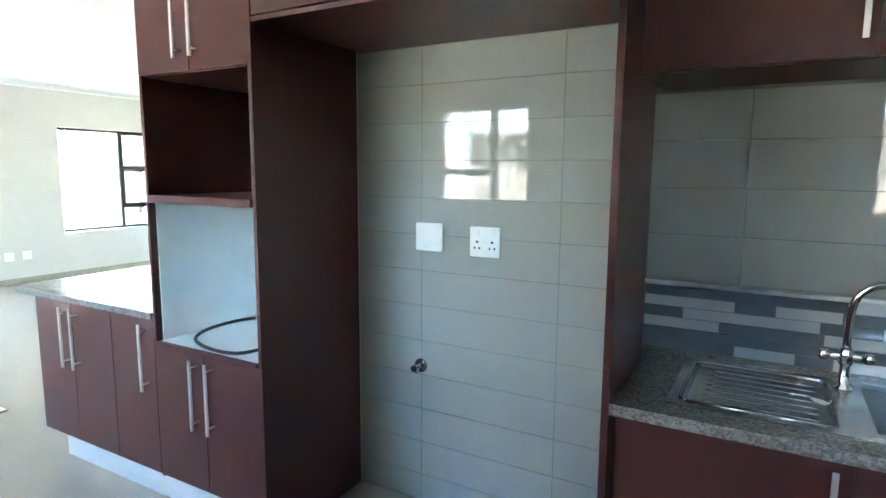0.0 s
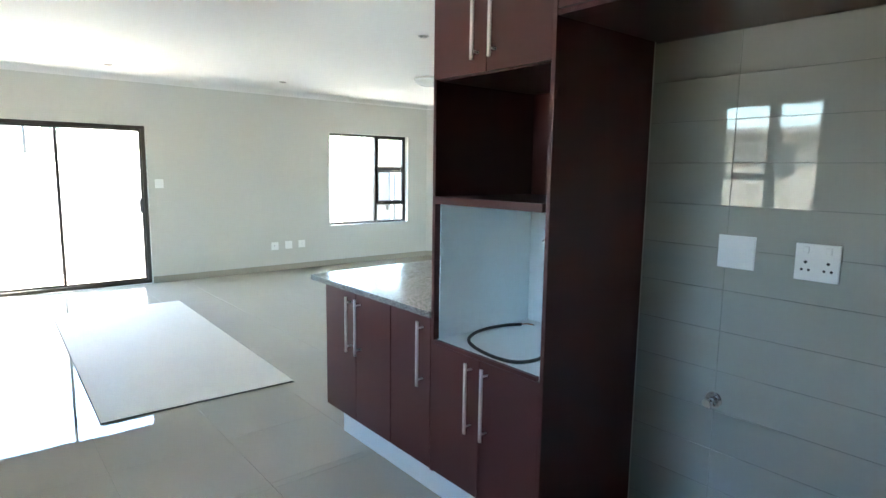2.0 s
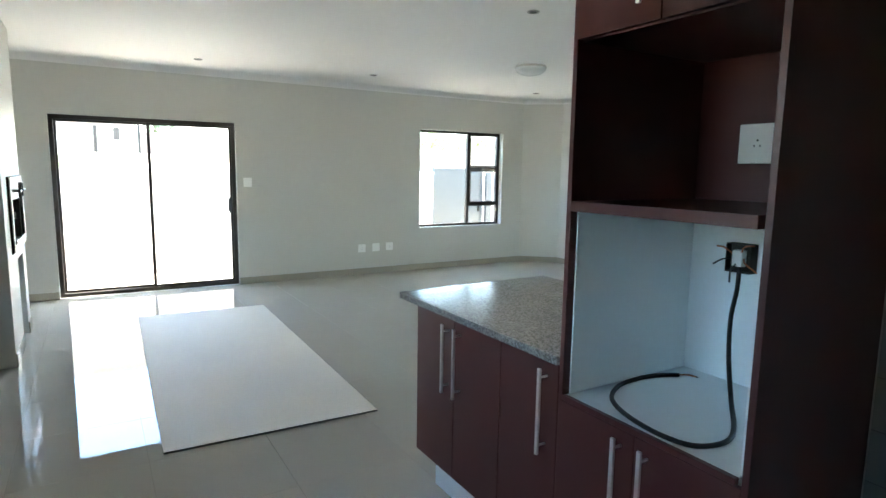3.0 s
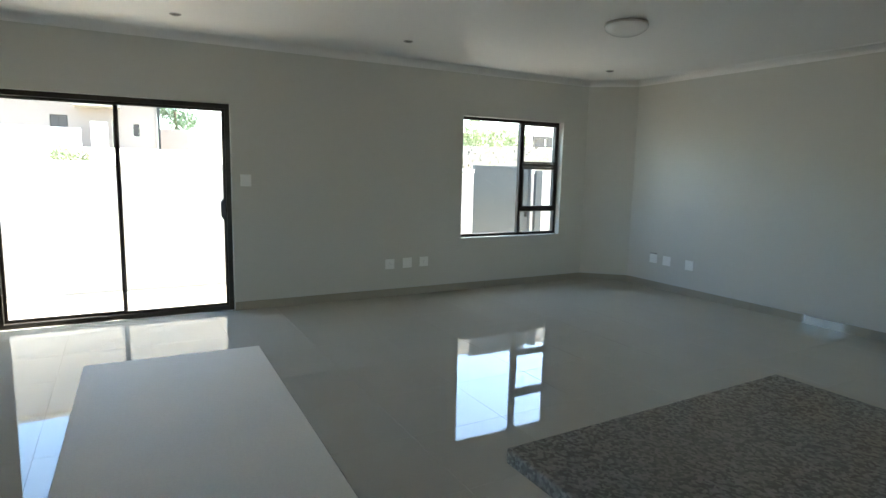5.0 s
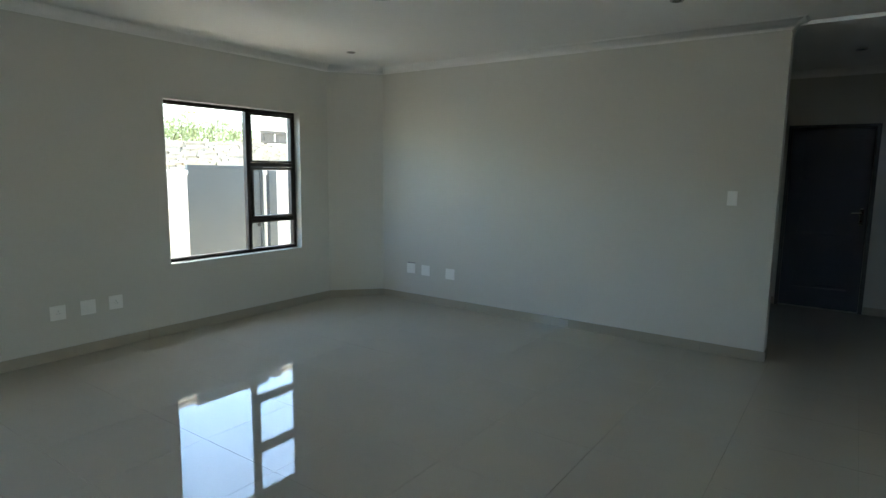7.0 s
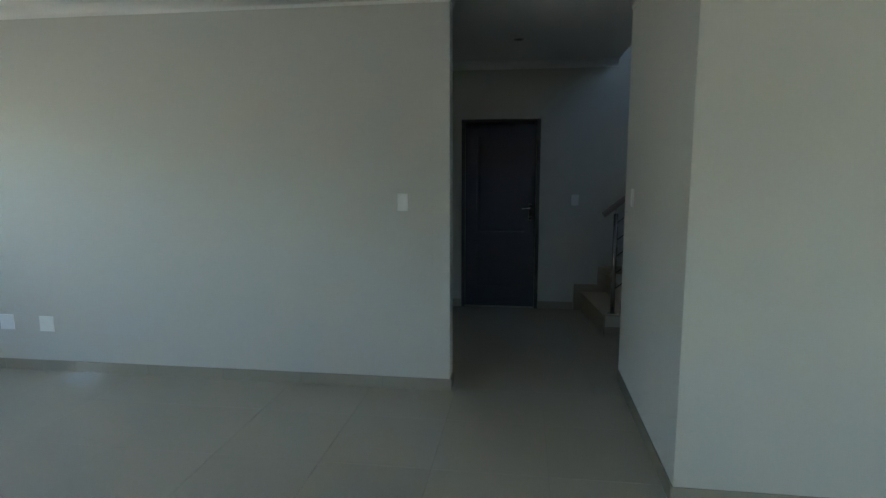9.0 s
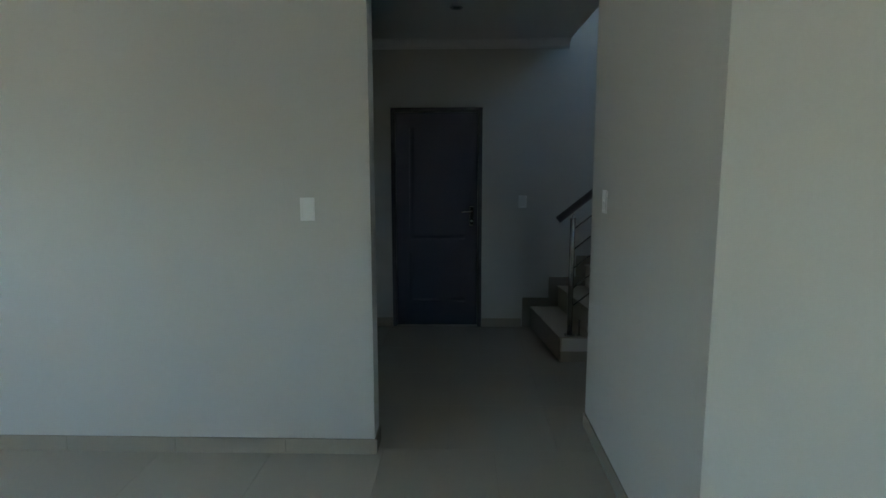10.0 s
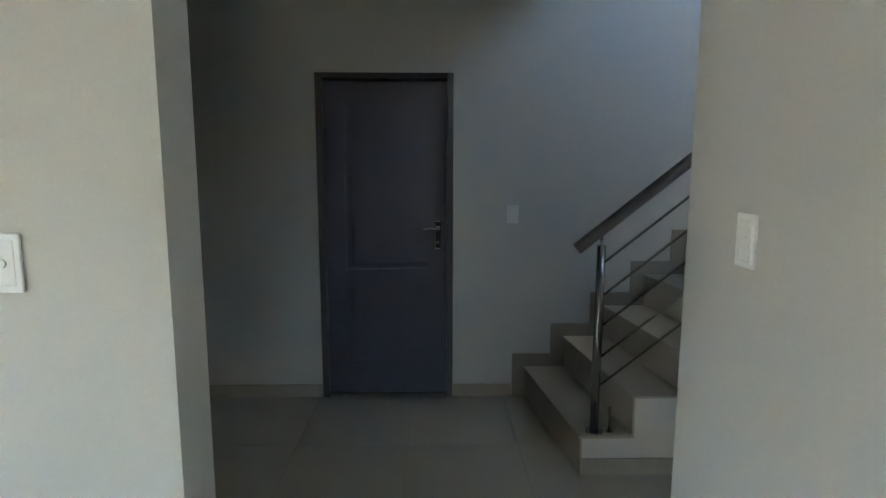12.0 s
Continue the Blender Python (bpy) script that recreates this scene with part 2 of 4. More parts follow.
def wall_y(name, y0, y1, x0, x1, z0, z1, holes=(), material=None):
    """A wall whose faces look along y; holes as (x0, x1, z0, z1)."""
    return solo(name, slab_with_holes((x0, x1), (z0, z1), list(holes), lambda u, t, z: (u, t, z), y0, y1), material or PAINT, "greige painted plaster wall", "wall", "structure")


# ---- the plan ----
XW = -8.687            # west wall, with the sliding door and the window
YF = 7.057             # far wall of the living room
YD = 9.572             # wall of the hall, with its door
XP = -2.99             # wall on the other side of the passage
YK = 2.345             # tiled face of the kitchen wall
YC = 1.71              # fronts of the kitchen cupboards
YS = -0.72             # south wall
XE = 2.2               # east wall
H = 2.67               # ceiling
HH = 2.645             # ceiling of the hall
CORNER = ((XW, 6.575), (-8.27, YF))
DOOR = (0.033, 1.993, 2.058)
WIN = (4.638, 6.165, 0.640, 2.108)
KWIN = (-3.085, -2.07, 1.21, 2.165)
SWIN = (0.60, 0.93, 1.21, 2.165)   # the window behind the sink side of the kitchen

wall_x("wall_west", XW - 0.22, XW, YS - 0.22, YD + 0.22, -0.3, H + 0.2, [(DOOR[0], DOOR[1], 0.0, DOOR[2]), WIN])
wall_y("wall_north", YF, YF + 0.165, XW, -4.19, -0.1, H + 0.1)
wall_y("wall_hall_north", YD, YD + 0.22, -6.4, XE + 0.2, -0.1, 5.4, [(-4.380, -3.531, 0.0, 2.06)])
wall_x("wall_hall_west", -6.4, -6.2, YF + 0.165, YD, -0.1, H + 0.1)
wall_x("wall_passage", XP, XP + 0.15, 5.825, 7.44, -0.1, H + 0.1)
wall_y("wall_dining_north", 5.825, 5.975, XP + 0.15, XE, -0.1, H + 0.1)
wall_y("wall_hall_south", 7.29, 7.44, XP + 0.15, XE, -0.1, 5.4, [(-1.6, -0.65, 3.4, 4.4)])
wall_y("wall_south", YS - 0.22, YS, XW, XE, -0.3, H + 0.2, [KWIN, SWIN])
# its opening is unseen, added and placed to bring daylight onto the dining wall
wall_x("wall_east", XE, XE + 0.2, YS - 0.22, YD, -0.1, 5.4, [(2.62, 4.25, 0.15, 2.25)])
# unseen filler behind the door leaf, added to stop daylight leaking round it
wall_y("wall_light_stop", YD + 0.14, YD + 0.22, -4.380, -3.531, 0.0, 2.06)
kitchen_wall = wall_y("wall_kitchen", YK + 0.008, YK + 0.15, -2.29, XE, -0.1, H + 0.1)
wall_x("wall_landing", -2.86, -2.76, 7.44, YD, HH + 0.2, 5.4)
bm = bmesh.new()
ring = [(XW, CORNER[0][1]), CORNER[1], (XW, YF)]
lo, hi = [bm.verts.new((x, y, -0.1)) for x, y in ring], [bm.verts.new((x, y, H + 0.1)) for x, y in ring]
for i in range(3):
    bm.faces.new((lo[i], lo[(i + 1) % 3], hi[(i + 1) % 3], hi[i]))
bm.faces.new(lo)
bm.faces.new(hi)
solo("wall_corner", bm, PAINT, "greige plastered boxing across the corner", "wall", "structure")

bm = bmesh.new()
box(bm, XW - 0.2, XE + 0.2, YS - 0.2, YF + 0.1, H, H + 0.18)
solo("ceiling", bm, CEIL, "smooth white painted ceiling board", "ceiling", "structure")
bm = bmesh.new()
box(bm, -6.3, -2.76, YF + 0.12, YD, HH, HH + 0.2)
solo("ceiling_hall", bm, CEIL, "white ceiling of the hall ending at the stair void", "ceiling", "structure")
bm = bmesh.new()
box(bm, -2.95, XE + 0.2, 7.3, YD + 0.2, 5.4, 5.5)
solo("ceiling_stairwell", bm, CEIL, "white ceiling above the stairs", "ceiling", "structure")


def cornice(name, a, b, z, inward, cut_a=0.0, cut_b=0.0):
    """A coved plaster cornice along a wall from a to b; inward is the wall's normal, the cuts its mitres."""
    a, b, nrm = Vector((*a, 0)), Vector((*b, 0)), Vector((*inward, 0)).normalized()
    d = (b - a).normalized()
    prof = [(0.0, -0.074), (0.007, -0.074), (0.009, -0.066)]
    prof += [(0.086 - 0.077 * math.cos(q), -0.066 + 0.056 * math.sin(q)) for q in [radians(90 * i / 8) for i in range(1, 9)]]
    prof += [(0.093, -0.005), (0.104, 0.0), (0.0, 0.0)]
    bm = bmesh.new()
    rows = []
    for p, cut, s in ((a, cut_a, 1), (b, cut_b, -1)):
        rows.append([bm.verts.new(p + nrm * o + d * (s * cut * o) + Vector((0, 0, z + h))) for o, h in prof])
    n = len(prof)
    for i in range(n):
        f = bm.faces.new((rows[0][i], rows[0][(i + 1) % n], rows[1][(i + 1) % n], rows[1][i]))
        f.smooth = 2 < i < 10
    bm.faces.new(rows[0])
    bm.faces.new(rows[1][::-1])
    return solo(name, bm, CORN, "white coved plaster cornice under the ceiling", "cornice", "structure")


cd = Vector((CORNER[1][0] - CORNER[0][0], CORNER[1][1] - CORNER[0][1], 0)).normalized()
cn = (cd.y, -cd.x)
cornice("trim_cornice_west", (XW, YS), CORNER[0], H, (1, 0), 1.0, 0.36)
cornice("trim_cornice_corner", CORNER[0], CORNER[1], H, cn, 0.36, 0.45)
cornice("trim_cornice_north", CORNER[1], (-4.19, YF), H, (0, -1), 0.45, -1.0)
cornice("trim_cornice_jamb", (-4.19, YF), (-4.19, YF + 0.165), H, (1, 0), -1.0, 0.0)
cornice("trim_cornice_passage", (XP, 7.44), (XP, 5.825), H, (-1, 0), 0.0, -1.0)
cornice("trim_cornice_dining", (XP, 5.825), (XE, 5.825), H, (0, -1), -1.0, 0.0)
cornice("trim_cornice_hall", (-6.2, YD), (-2.76, YD), HH, (0, -1))
cornice("trim_cornice_south", (-6.19, YS), (XE, YS), H, (0, 1))


# ---- floor ----
bm = bmesh.new()
box(bm, XW - 0.15, XE + 0.1, YS - 0.15, YD + 0.15, -0.2, -0.003)
floor = solo("floor", bm, GROUT, "polished cream porcelain floor tiles with thin joints", "floor", "structure")
TILE = 0.6
tile_meshes = {}


def slab_piece(w, d, h, bev, name, material):
    """A shallow tile, its top at 0 and its middle at the origin, with eased edges."""
    key = (name, round(w, 3), round(d, 3))
    if key not in tile_meshes:
        bm = bmesh.new()
        lo = [bm.verts.new((sx * w / 2, sy * d / 2, -h)) for sx, sy in ((-1, -1), (1, -1), (1, 1), (-1, 1))]
        mid = [bm.verts.new((sx * w / 2, sy * d / 2, -bev)) for sx, sy in ((-1, -1), (1, -1), (1, 1), (-1, 1))]
        top = [bm.verts.new((sx * (w / 2 - bev), sy * (d / 2 - bev), 0)) for sx, sy in ((-1, -1), (1, -1), (1, 1), (-1, 1))]
        for a, b in ((lo, mid), (mid, top)):
            for i in range(4):
                bm.faces.new((a[i], a[(i + 1) % 4], b[(i + 1) % 4], b[i]))
        bm.faces.new(top)
        tile_meshes[key] = mesh_of(name, bm, material)
    return tile_meshes[key]


def lay_floor(x0, x1, y0, y1, TX=-5.95, TY=3.58):
    i0, i1 = math.floor((x0 - TX) / TILE), math.ceil((x1 - TX) / TILE)
    j0, j1 = math.floor((y0 - TY) / TILE), math.ceil((y1 - TY) / TILE)
    for i in range(i0, i1):
        for j in range(j0, j1):
            a, b = max(TX + i * TILE, x0), min(TX + (i + 1) * TILE, x1)
            c, d = max(TY + j * TILE, y0), min(TY + (j + 1) * TILE, y1)
            if b - a < 0.02 or d - c < 0.02:
                continue
            ob = new("tile", slab_piece(b - a - 0.0012, d - c - 0.0012, 0.003, 0.0004, "floor_tile", PORCELAIN))
            ob.location = ((a + b) / 2, (c + d) / 2, 0)
            ob.parent = floor


# ---- skirting ----
def skirting(name, a, b, inward, h=0.085, tile=SKIRT):
    """A row of cut floor tiles along the foot of a wall."""
    a, b, nrm = Vector((*a, 0)), Vector((*b, 0)), Vector((*inward, 0)).normalized()
    length = (b - a).length
    d = (b - a).normalized()
    turn = Matrix((d, nrm, Vector((0, 0, 1)))).transposed().to_4x4()
    base = Matrix.Translation(a) @ turn
    bm = bmesh.new()
    box(bm, 0, length, 0.0, 0.006, 0.0, h - 0.004)
    ob = solo(name, bm, GROUT, "cream porcelain skirting tiles at the foot of the wall", "skirting", "structure", base)
    cuts = sorted({0.0, length, *[i * 0.6 for i in range(math.ceil(length / 0.6))]})
    for u0, u1 in zip(cuts, cuts[1:]):
        if u1 - u0 < 0.01:
            continue
        w = u1 - u0 - 0.002
        key = ("skirt", tile.name, round(w, 3))
        if key not in tile_meshes:
            bm = bmesh.new()
            box(bm, -w / 2, w / 2, -0.003, 0.003, 0.0, h, 0.0009)
            tile_meshes[key] = mesh_of("skirting_tile", bm, tile)
        t = new("tile", tile_meshes[key])
        t.parent = ob
        t.location = ((u0 + u1) / 2, 0.009, 0.0005)
        t.rotation_euler = (radians(random.uniform(-0.25, 0.25)), 0, radians(random.uniform(-0.12, 0.12)))


skirting("baseboard_west", (XW, DOOR[1] + 0.004), CORNER[0], (1, 0))
skirting("baseboard_west_door", (XW, YS), (XW, DOOR[0] - 0.004), (1, 0))
skirting("baseboard_corner", CORNER[0], CORNER[1], cn)
skirting("baseboard_north", CORNER[1], (-4.178, YF), (0, -1))
skirting("baseboard_jamb", (-4.19, YF), (-4.19, YF + 0.165), (1, 0))
skirting("baseboard_passage", (XP, 7.44), (XP, 5.825), (-1, 0))
skirting("baseboard_dining", (XP - 0.012, 5.825), (XE, 5.825), (0, -1))
skirting("baseboard_hall", (-6.2, YD), (-4.382, YD), (0, -1), tile=STAIRTILE)
skirting("baseboard_hall_stairs", (-3.529, YD), (-3.15, YD), (0, -1), tile=STAIRTILE)
skirting("baseboard_south", (-6.19, YS), (-4.65, YS), (0, 1))


# ---- windows and doors ----
def bar_frame(bm, u0, u1, z0, z1, w, t0, t1, to_box):
    for a, b, c, d in ((u0, u1, z0, z0 + w), (u0, u1, z1 - w, z1), (u0, u0 + w, z0 + w, z1 - w), (u1 - w, u1, z0 + w, z1 - w)):
        to_box(bm, a, b, t0, t1, c, d)


def bx(bm, u0, u1, t0, t1, z0, z1):
    box(bm, t0, t1, u0, u1, z0, z1, 0.002)


def by(bm, u0, u1, t0, t1, z0, z1):
    box(bm, u0, u1, t0, t1, z0, z1, 0.002)


def pane(name, bm, parent):
    ob = part(name, bm, GLASS, parent, "clear window glass")
    ob.visible_shadow = False
    return ob


def sliding_door():
    y0, y1, z1 = DOOR[0] + 0.002, DOOR[1] - 0.002, DOOR[2] - 0.002
    x = XW - 0.095
    top = tagged(new("door_1"), "closed dark bronze aluminium sliding glass door", "sliding door", kind="structure")
    top.location = (x, (y0 + y1) / 2, 0)
    o = Matrix.Translation((-x, -(y0 + y1) / 2, 0))

    def add(name, bm, m, parent=top, label=""):
        bm.transform(o)
        return pane(name, bm, parent) if m is GLASS else part(name, bm, m, parent, label)
    bm = bmesh.new()
    bar_frame(bm, y0, y1, 0.0, z1, 0.045, x - 0.045, x + 0.045, bx)
    add("door_frame", bm, BRONZE)
    mid = 1.015
    for a, b, off, nm in ((y0 + 0.046, mid + 0.02, -0.018, "fixed_sash"), (mid - 0.02, y1 - 0.046, 0.018, "sliding_sash")):
        bm = bmesh.new()
        bar_frame(bm, a, b, 0.046, z1 - 0.046, 0.026, x + off - 0.014, x + off + 0.014, bx)
        sash = add(nm, bm, BRONZE)
        bm = bmesh.new()
        bx(bm, a + 0.02, b - 0.02, x + off - 0.003, x + off + 0.003, 0.066, z1 - 0.066)
        add("pane", bm, GLASS, sash)
        if off > 0:
            bm = bmesh.new()
            bx(bm, b - 0.045, b - 0.012, x + off + 0.015, x + off + 0.055, 0.93, 1.13)
            bx(bm, b - 0.060, b - 0.040, x + off + 0.040, x + off + 0.055, 0.95, 1.11)
            add("handle", bm, BLACK, sash, "black pull handle with lock")


def window_w():
    y0, y1, z0, z1 = WIN[0] + 0.002, WIN[1] - 0.002, WIN[2] + 0.002, WIN[3] - 0.002
    x, m = XW - 0.115, 5.56
    top = tagged(new("window_1"), "dark bronze aluminium window with a large pane and three small ones", "window", kind="structure")
    top.location = (x, (y0 + y1) / 2, z0)
    o = Matrix.Translation((-x, -(y0 + y1) / 2, -z0))

    def add(name, bm, mt, parent=top):
        bm.transform(o)
        return pane(name, bm, parent) if mt is GLASS else part(name, bm, mt, parent)
    bm = bmesh.new()
    bar_frame(bm, y0, y1, z0, z1, 0.034, x - 0.03, x + 0.03, bx)
    add("window_frame", bm, BRONZE)
    bm = bmesh.new()
    bx(bm, m - 0.022, m + 0.022, x - 0.028, x + 0.028, z0 + 0.034, z1 - 0.034)
    add("mullion", bm, BRONZE)
    for zt in (1.545, 0.965):
        bm = bmesh.new()
        bx(bm, m + 0.022, y1 - 0.034, x - 0.028, x + 0.028, zt - 0.022, zt + 0.022)
        add("transom", bm, BRONZE)
    bm = bmesh.new()
    bar_frame(bm, m + 0.024, y1 - 0.036, 0.989, 1.521, 0.028, x - 0.018, x + 0.036, bx)
    add("opening_sash", bm, BRONZE)
    bm = bmesh.new()
    bar_frame(bm, m + 0.024, y1 - 0.036, 1.569, z1 - 0.036, 0.022, x - 0.018, x + 0.034, bx)
    add("opening_sash", bm, BRONZE)
    for a, b, c, d in ((y0 + 0.03, m - 0.018, z0 + 0.03, z1 - 0.03), (m + 0.03, y1 - 0.045, 1.575, z1 - 0.045), (m + 0.035, y1 - 0.05, 1.0, 1.51), (m + 0.018, y1 - 0.03, z0 + 0.03, 0.947)):
        bm = bmesh.new()
        bx(bm, a, b, x - 0.003, x + 0.003, c, d)
        add("pane", bm, GLASS)


def window_k(name, hole, m):
    x0, x1, z0, z1 = hole[0] + 0.002, hole[1] - 0.002, hole[2] + 0.002, hole[3] - 0.002
    y = YS - 0.09
    top = tagged(new(name), "bronze aluminium kitchen window above the worktop", "window", kind="structure")
    top.location = ((x0 + x1) / 2, y, z0)
    o = Matrix.Translation((-(x0 + x1) / 2, -y, -z0))

    def add(name, bm, mt):
        bm.transform(o)
        return pane(name, bm, top) if mt is GLASS else part(name, bm, mt, top)
    bm = bmesh.new()
    bar_frame(bm, x0, x1, z0, z1, 0.034, y - 0.03, y + 0.03, by)
    add("window_frame", bm, BRONZE)
    bm = bmesh.new()
    by(bm, m - 0.036, m + 0.036, y - 0.028, y + 0.028, z0 + 0.034, z1 - 0.034)
    add("mullion", bm, BRONZE)
    bm = bmesh.new()
    by(bm, x0 + 0.034, m - 0.036, y - 0.028, y + 0.028, 1.495, 1.56)
    add("transom", bm, BRONZE)
    for a, b, c, d in ((x0 + 0.03, m - 0.02, z0 + 0.03, 1.500), (x0 + 0.03, m - 0.02, 1.555, z1 - 0.03), (m + 0.02, x1 - 0.03, z0 + 0.03, z1 - 0.03)):
        bm = bmesh.new()
        by(bm, a, b, y - 0.003, y + 0.003, c, d)
        add("pane", bm, GLASS)


def hall_door():
    x0, x1, z1 = -4.378, -3.533, 2.058
    top = tagged(new("door_2"), "closed grey-blue panelled door in a painted steel frame", "door", kind="structure")
    top.location = ((x0 + x1) / 2, YD, 0)
    o = Matrix.Translation((-(x0 + x1) / 2, -YD, 0))

    def add(name, bm, mt, parent=top, label=""):
        bm.transform(o)
        return part(name, bm, mt, parent, label)
    bm = bmesh.new()
    for a, b, c, d in ((x0, x0 + 0.038, 0, z1), (x1 - 0.038, x1, 0, z1), (x0 + 0.038, x1 - 0.038, z1 - 0.038, z1)):
        box(bm, a, b, YD - 0.012, YD + 0.13, c, d, 0.004)
    add("door_frame", bm, FRAMEPAINT)
    a, b, c, d, yf = x0 + 0.041, x1 - 0.041, 0.008, z1 - 0.041, YD + 0.045
    w, h = b - a, d - c
    # a leaf with two sunk panels: a grid whose panel cells lie deeper and rise again to a raised field
    px = (a, a + 0.12, b - 0.12, b)
    pz = (c, c + 0.22, c + 0.70, c + 0.83, d - 0.14, d)
    bm = bmesh.new()
    v = [[bm.verts.new((x, yf, z)) for z in pz] for x in px]
    for i in range(3):
        for k in range(5):
            f = bm.faces.new((v[i][k], v[i + 1][k], v[i + 1][k + 1], v[i][k + 1]))
            if i == 1 and k in (1, 3):
                r = [f]
                for th, dp in ((0.012, 0.008), (0.014, 0.0), (0.022, -0.006)):
                    bmesh.ops.inset_region(bm, faces=r, thickness=th, depth=0.0, use_even_offset=True)
                    if dp:
                        bmesh.ops.translate(bm, verts=r[0].verts, vec=(0, dp, 0))
    bk = [bm.verts.new((x, yf + 0.04, z)) for x, z in ((a, c), (b, c), (b, d), (a, d))]
    bm.faces.new(bk)
    bm.faces.new([v[i][0] for i in range(4)] + [bk[1], bk[0]])
    bm.faces.new([v[i][5] for i in range(4)] + [bk[2], bk[3]])
    bm.faces.new([v[0][k] for k in range(6)] + [bk[3], bk[0]])
    bm.faces.new([v[3][k] for k in range(6)] + [bk[2], bk[1]])
    leaf = add("door_leaf", bm, DOORPAINT)
    bm = bmesh.new()
    hx = b - 0.055
    box(bm, hx - 0.02, hx + 0.02, yf - 0.009, yf, 0.97, 1.155, 0.008)
    plate_rim = add("lock_plate", bm, CHROME, leaf, "chrome-edged lock plate")
    bm = bmesh.new()
    box(bm, hx - 0.0155, hx + 0.0155, yf - 0.0105, yf - 0.0085, 0.978, 1.147, 0.0015)
    add("plate_inlay", bm, BLACK, plate_rim, "black inlay")
    bm = bmesh.new()
    tube(bm, spline([(hx, yf - 0.008, 1.105), (hx, yf - 0.035, 1.105), (hx - 0.015, yf - 0.048, 1.105), (hx - 0.05, yf - 0.05, 1.104), (hx - 0.092, yf - 0.047, 1.101)], 6), 0.0075)
    add("lever", bm, CHROME, leaf, "chrome lever handle")
    bm = bmesh.new()
    rod(bm, (hx, yf - 0.012, 1.015), (hx, yf - 0.008, 1.015), 0.011)
    add("lock_cylinder", bm, CHROME, leaf, "chrome lock cylinder")
    bm = bmesh.new()
    rod(bm, (hx, yf - 0.014, 1.105), (hx, yf - 0.008, 1.105), 0.015)
    add("rose", bm, CHROME, leaf, "chrome handle rose")


sliding_door()
window_w()
window_k("window_2", KWIN, -2.465)
window_k("window_3", SWIN, 0.86)
hall_door()


# ---- plates on the walls ----
def plate(name, m, w, h, label, kind="blank", group="switches and sockets"):
    """A wall plate whose back is at the origin's plane and which faces -y."""
    t = thing(name, m, label, "socket" if "socket" in name else "switch" if "switch" in name else "wall plate", group)
    bm = bmesh.new()
    box(bm, -w / 2, w / 2, -0.009, -0.0005, -h / 2, h / 2, 0.003)
    part("plate", bm, PLASTIC, t)
    if kind == "switch":
        bm = bmesh.new()
        rod(bm, (0, -0.008, 0), (0, -0.0135, 0), 0.010, 18)
        part("button", bm, PLASTIC, t)
        bm = bmesh.new()
        bar_frame(bm, -w / 2 + 0.012, w / 2 - 0.012, -h / 2 + 0.014, h / 2 - 0.014, 0.0025, -0.0105, -0.0085, by)
        part("rim", bm, PLASTIC, t)
    if kind == "double":
        for cx in (-w / 4, w / 4):
            bm = bmesh.new()
            box(bm, cx - 0.009, cx + 0.009, -0.014, -0.008, h / 2 - 0.034, h / 2 - 0.010, 0.002)
            part("rocker", bm, PLASTIC, t)
            for dx, dz, r in ((0, 0.004, 0.0055), (-0.011, -0.022, 0.0045), (0.011, -0.022, 0.0045)):
                bm = bmesh.new()
                rod(bm, (cx + dx, -0.0098, dz - 0.004), (cx + dx, -0.008, dz - 0.004), r, 10)
                part("pin_hole", bm, BLACK, t)
    if kind == "round":
        for dx, dz, r in ((0, 0.011, 0.0036), (-0.010, -0.007, 0.0028), (0.010, -0.007, 0.0028)):
            bm = bmesh.new()
            rod(bm, (dx, -0.0098, dz), (dx, -0.008, dz), r, 10)
            part("pin_hole", bm, BLACK, t)
    if kind == "lifted":
        # black strip puts in the shade where the plate's top edge stands off
        bm = bmesh.new()
        box(bm, -w / 2 + 0.006, w / 2 - 0.006, -0.007, -0.001, h / 2 + 0.0005, h / 2 + 0.007)
        part("shadow_gap", bm, BLACK, t, "black strip for the shade above the plate")
    return t


plate("socket", pose(XW, 3.697, 0.375, 0, 0, 90), 0.112, 0.115, "white socket with round pin holes on the wall", "round")
plate("wall_plate", pose(XW, 3.918, 0.380, 0, 0, 90), 0.115, 0.118, "blank white plate on the painted wall")
plate("socket", pose(XW, 4.135, 0.383, 0, 0, 90), 0.112, 0.115, "white socket with round pin holes on the wall", "round")
plate("light_switch", pose(XW, 2.125, 1.318, 0, 0, 90), 0.105, 0.118, "white light switch beside the sliding door", "switch")
plate("wall_plate", pose(-7.838, YF, 0.383, 0, 0, 0), 0.118, 0.118, "blank white plate, its top edge off the wall", "lifted")
plate("wall_plate", pose(-7.627, YF, 0.376, 0, 0, 0), 0.118, 0.118, "blank white plate low on the wall")
plate("wall_plate", pose(-7.288, YF, 0.371, 0, 0, 0), 0.118, 0.118, "blank white plate low on the wall")
plate("light_switch", pose(-4.509, YF, 1.316, 0, 0, 0), 0.075, 0.118, "white light switch near the passage corner", "switch")
plate("light_switch", pose(XP, 7.139, 1.348, 0, 0, -90), 0.075, 0.118, "white light switch on the passage wall", "switch")
plate("light_switch", pose(-3.158, YD, 1.198, 0, 0, 0), 0.075, 0.115, "white light switch beside the grey-blue door", "switch")
plate("wall_plate", pose(-1.316, YK, 1.252), 0.136, 0.124, "blank white square plate on the wall tiles")
plate("socket", pose(-1.046, YK, 1.246), 0.138, 0.128, "white double socket on the wall tiles", "double")


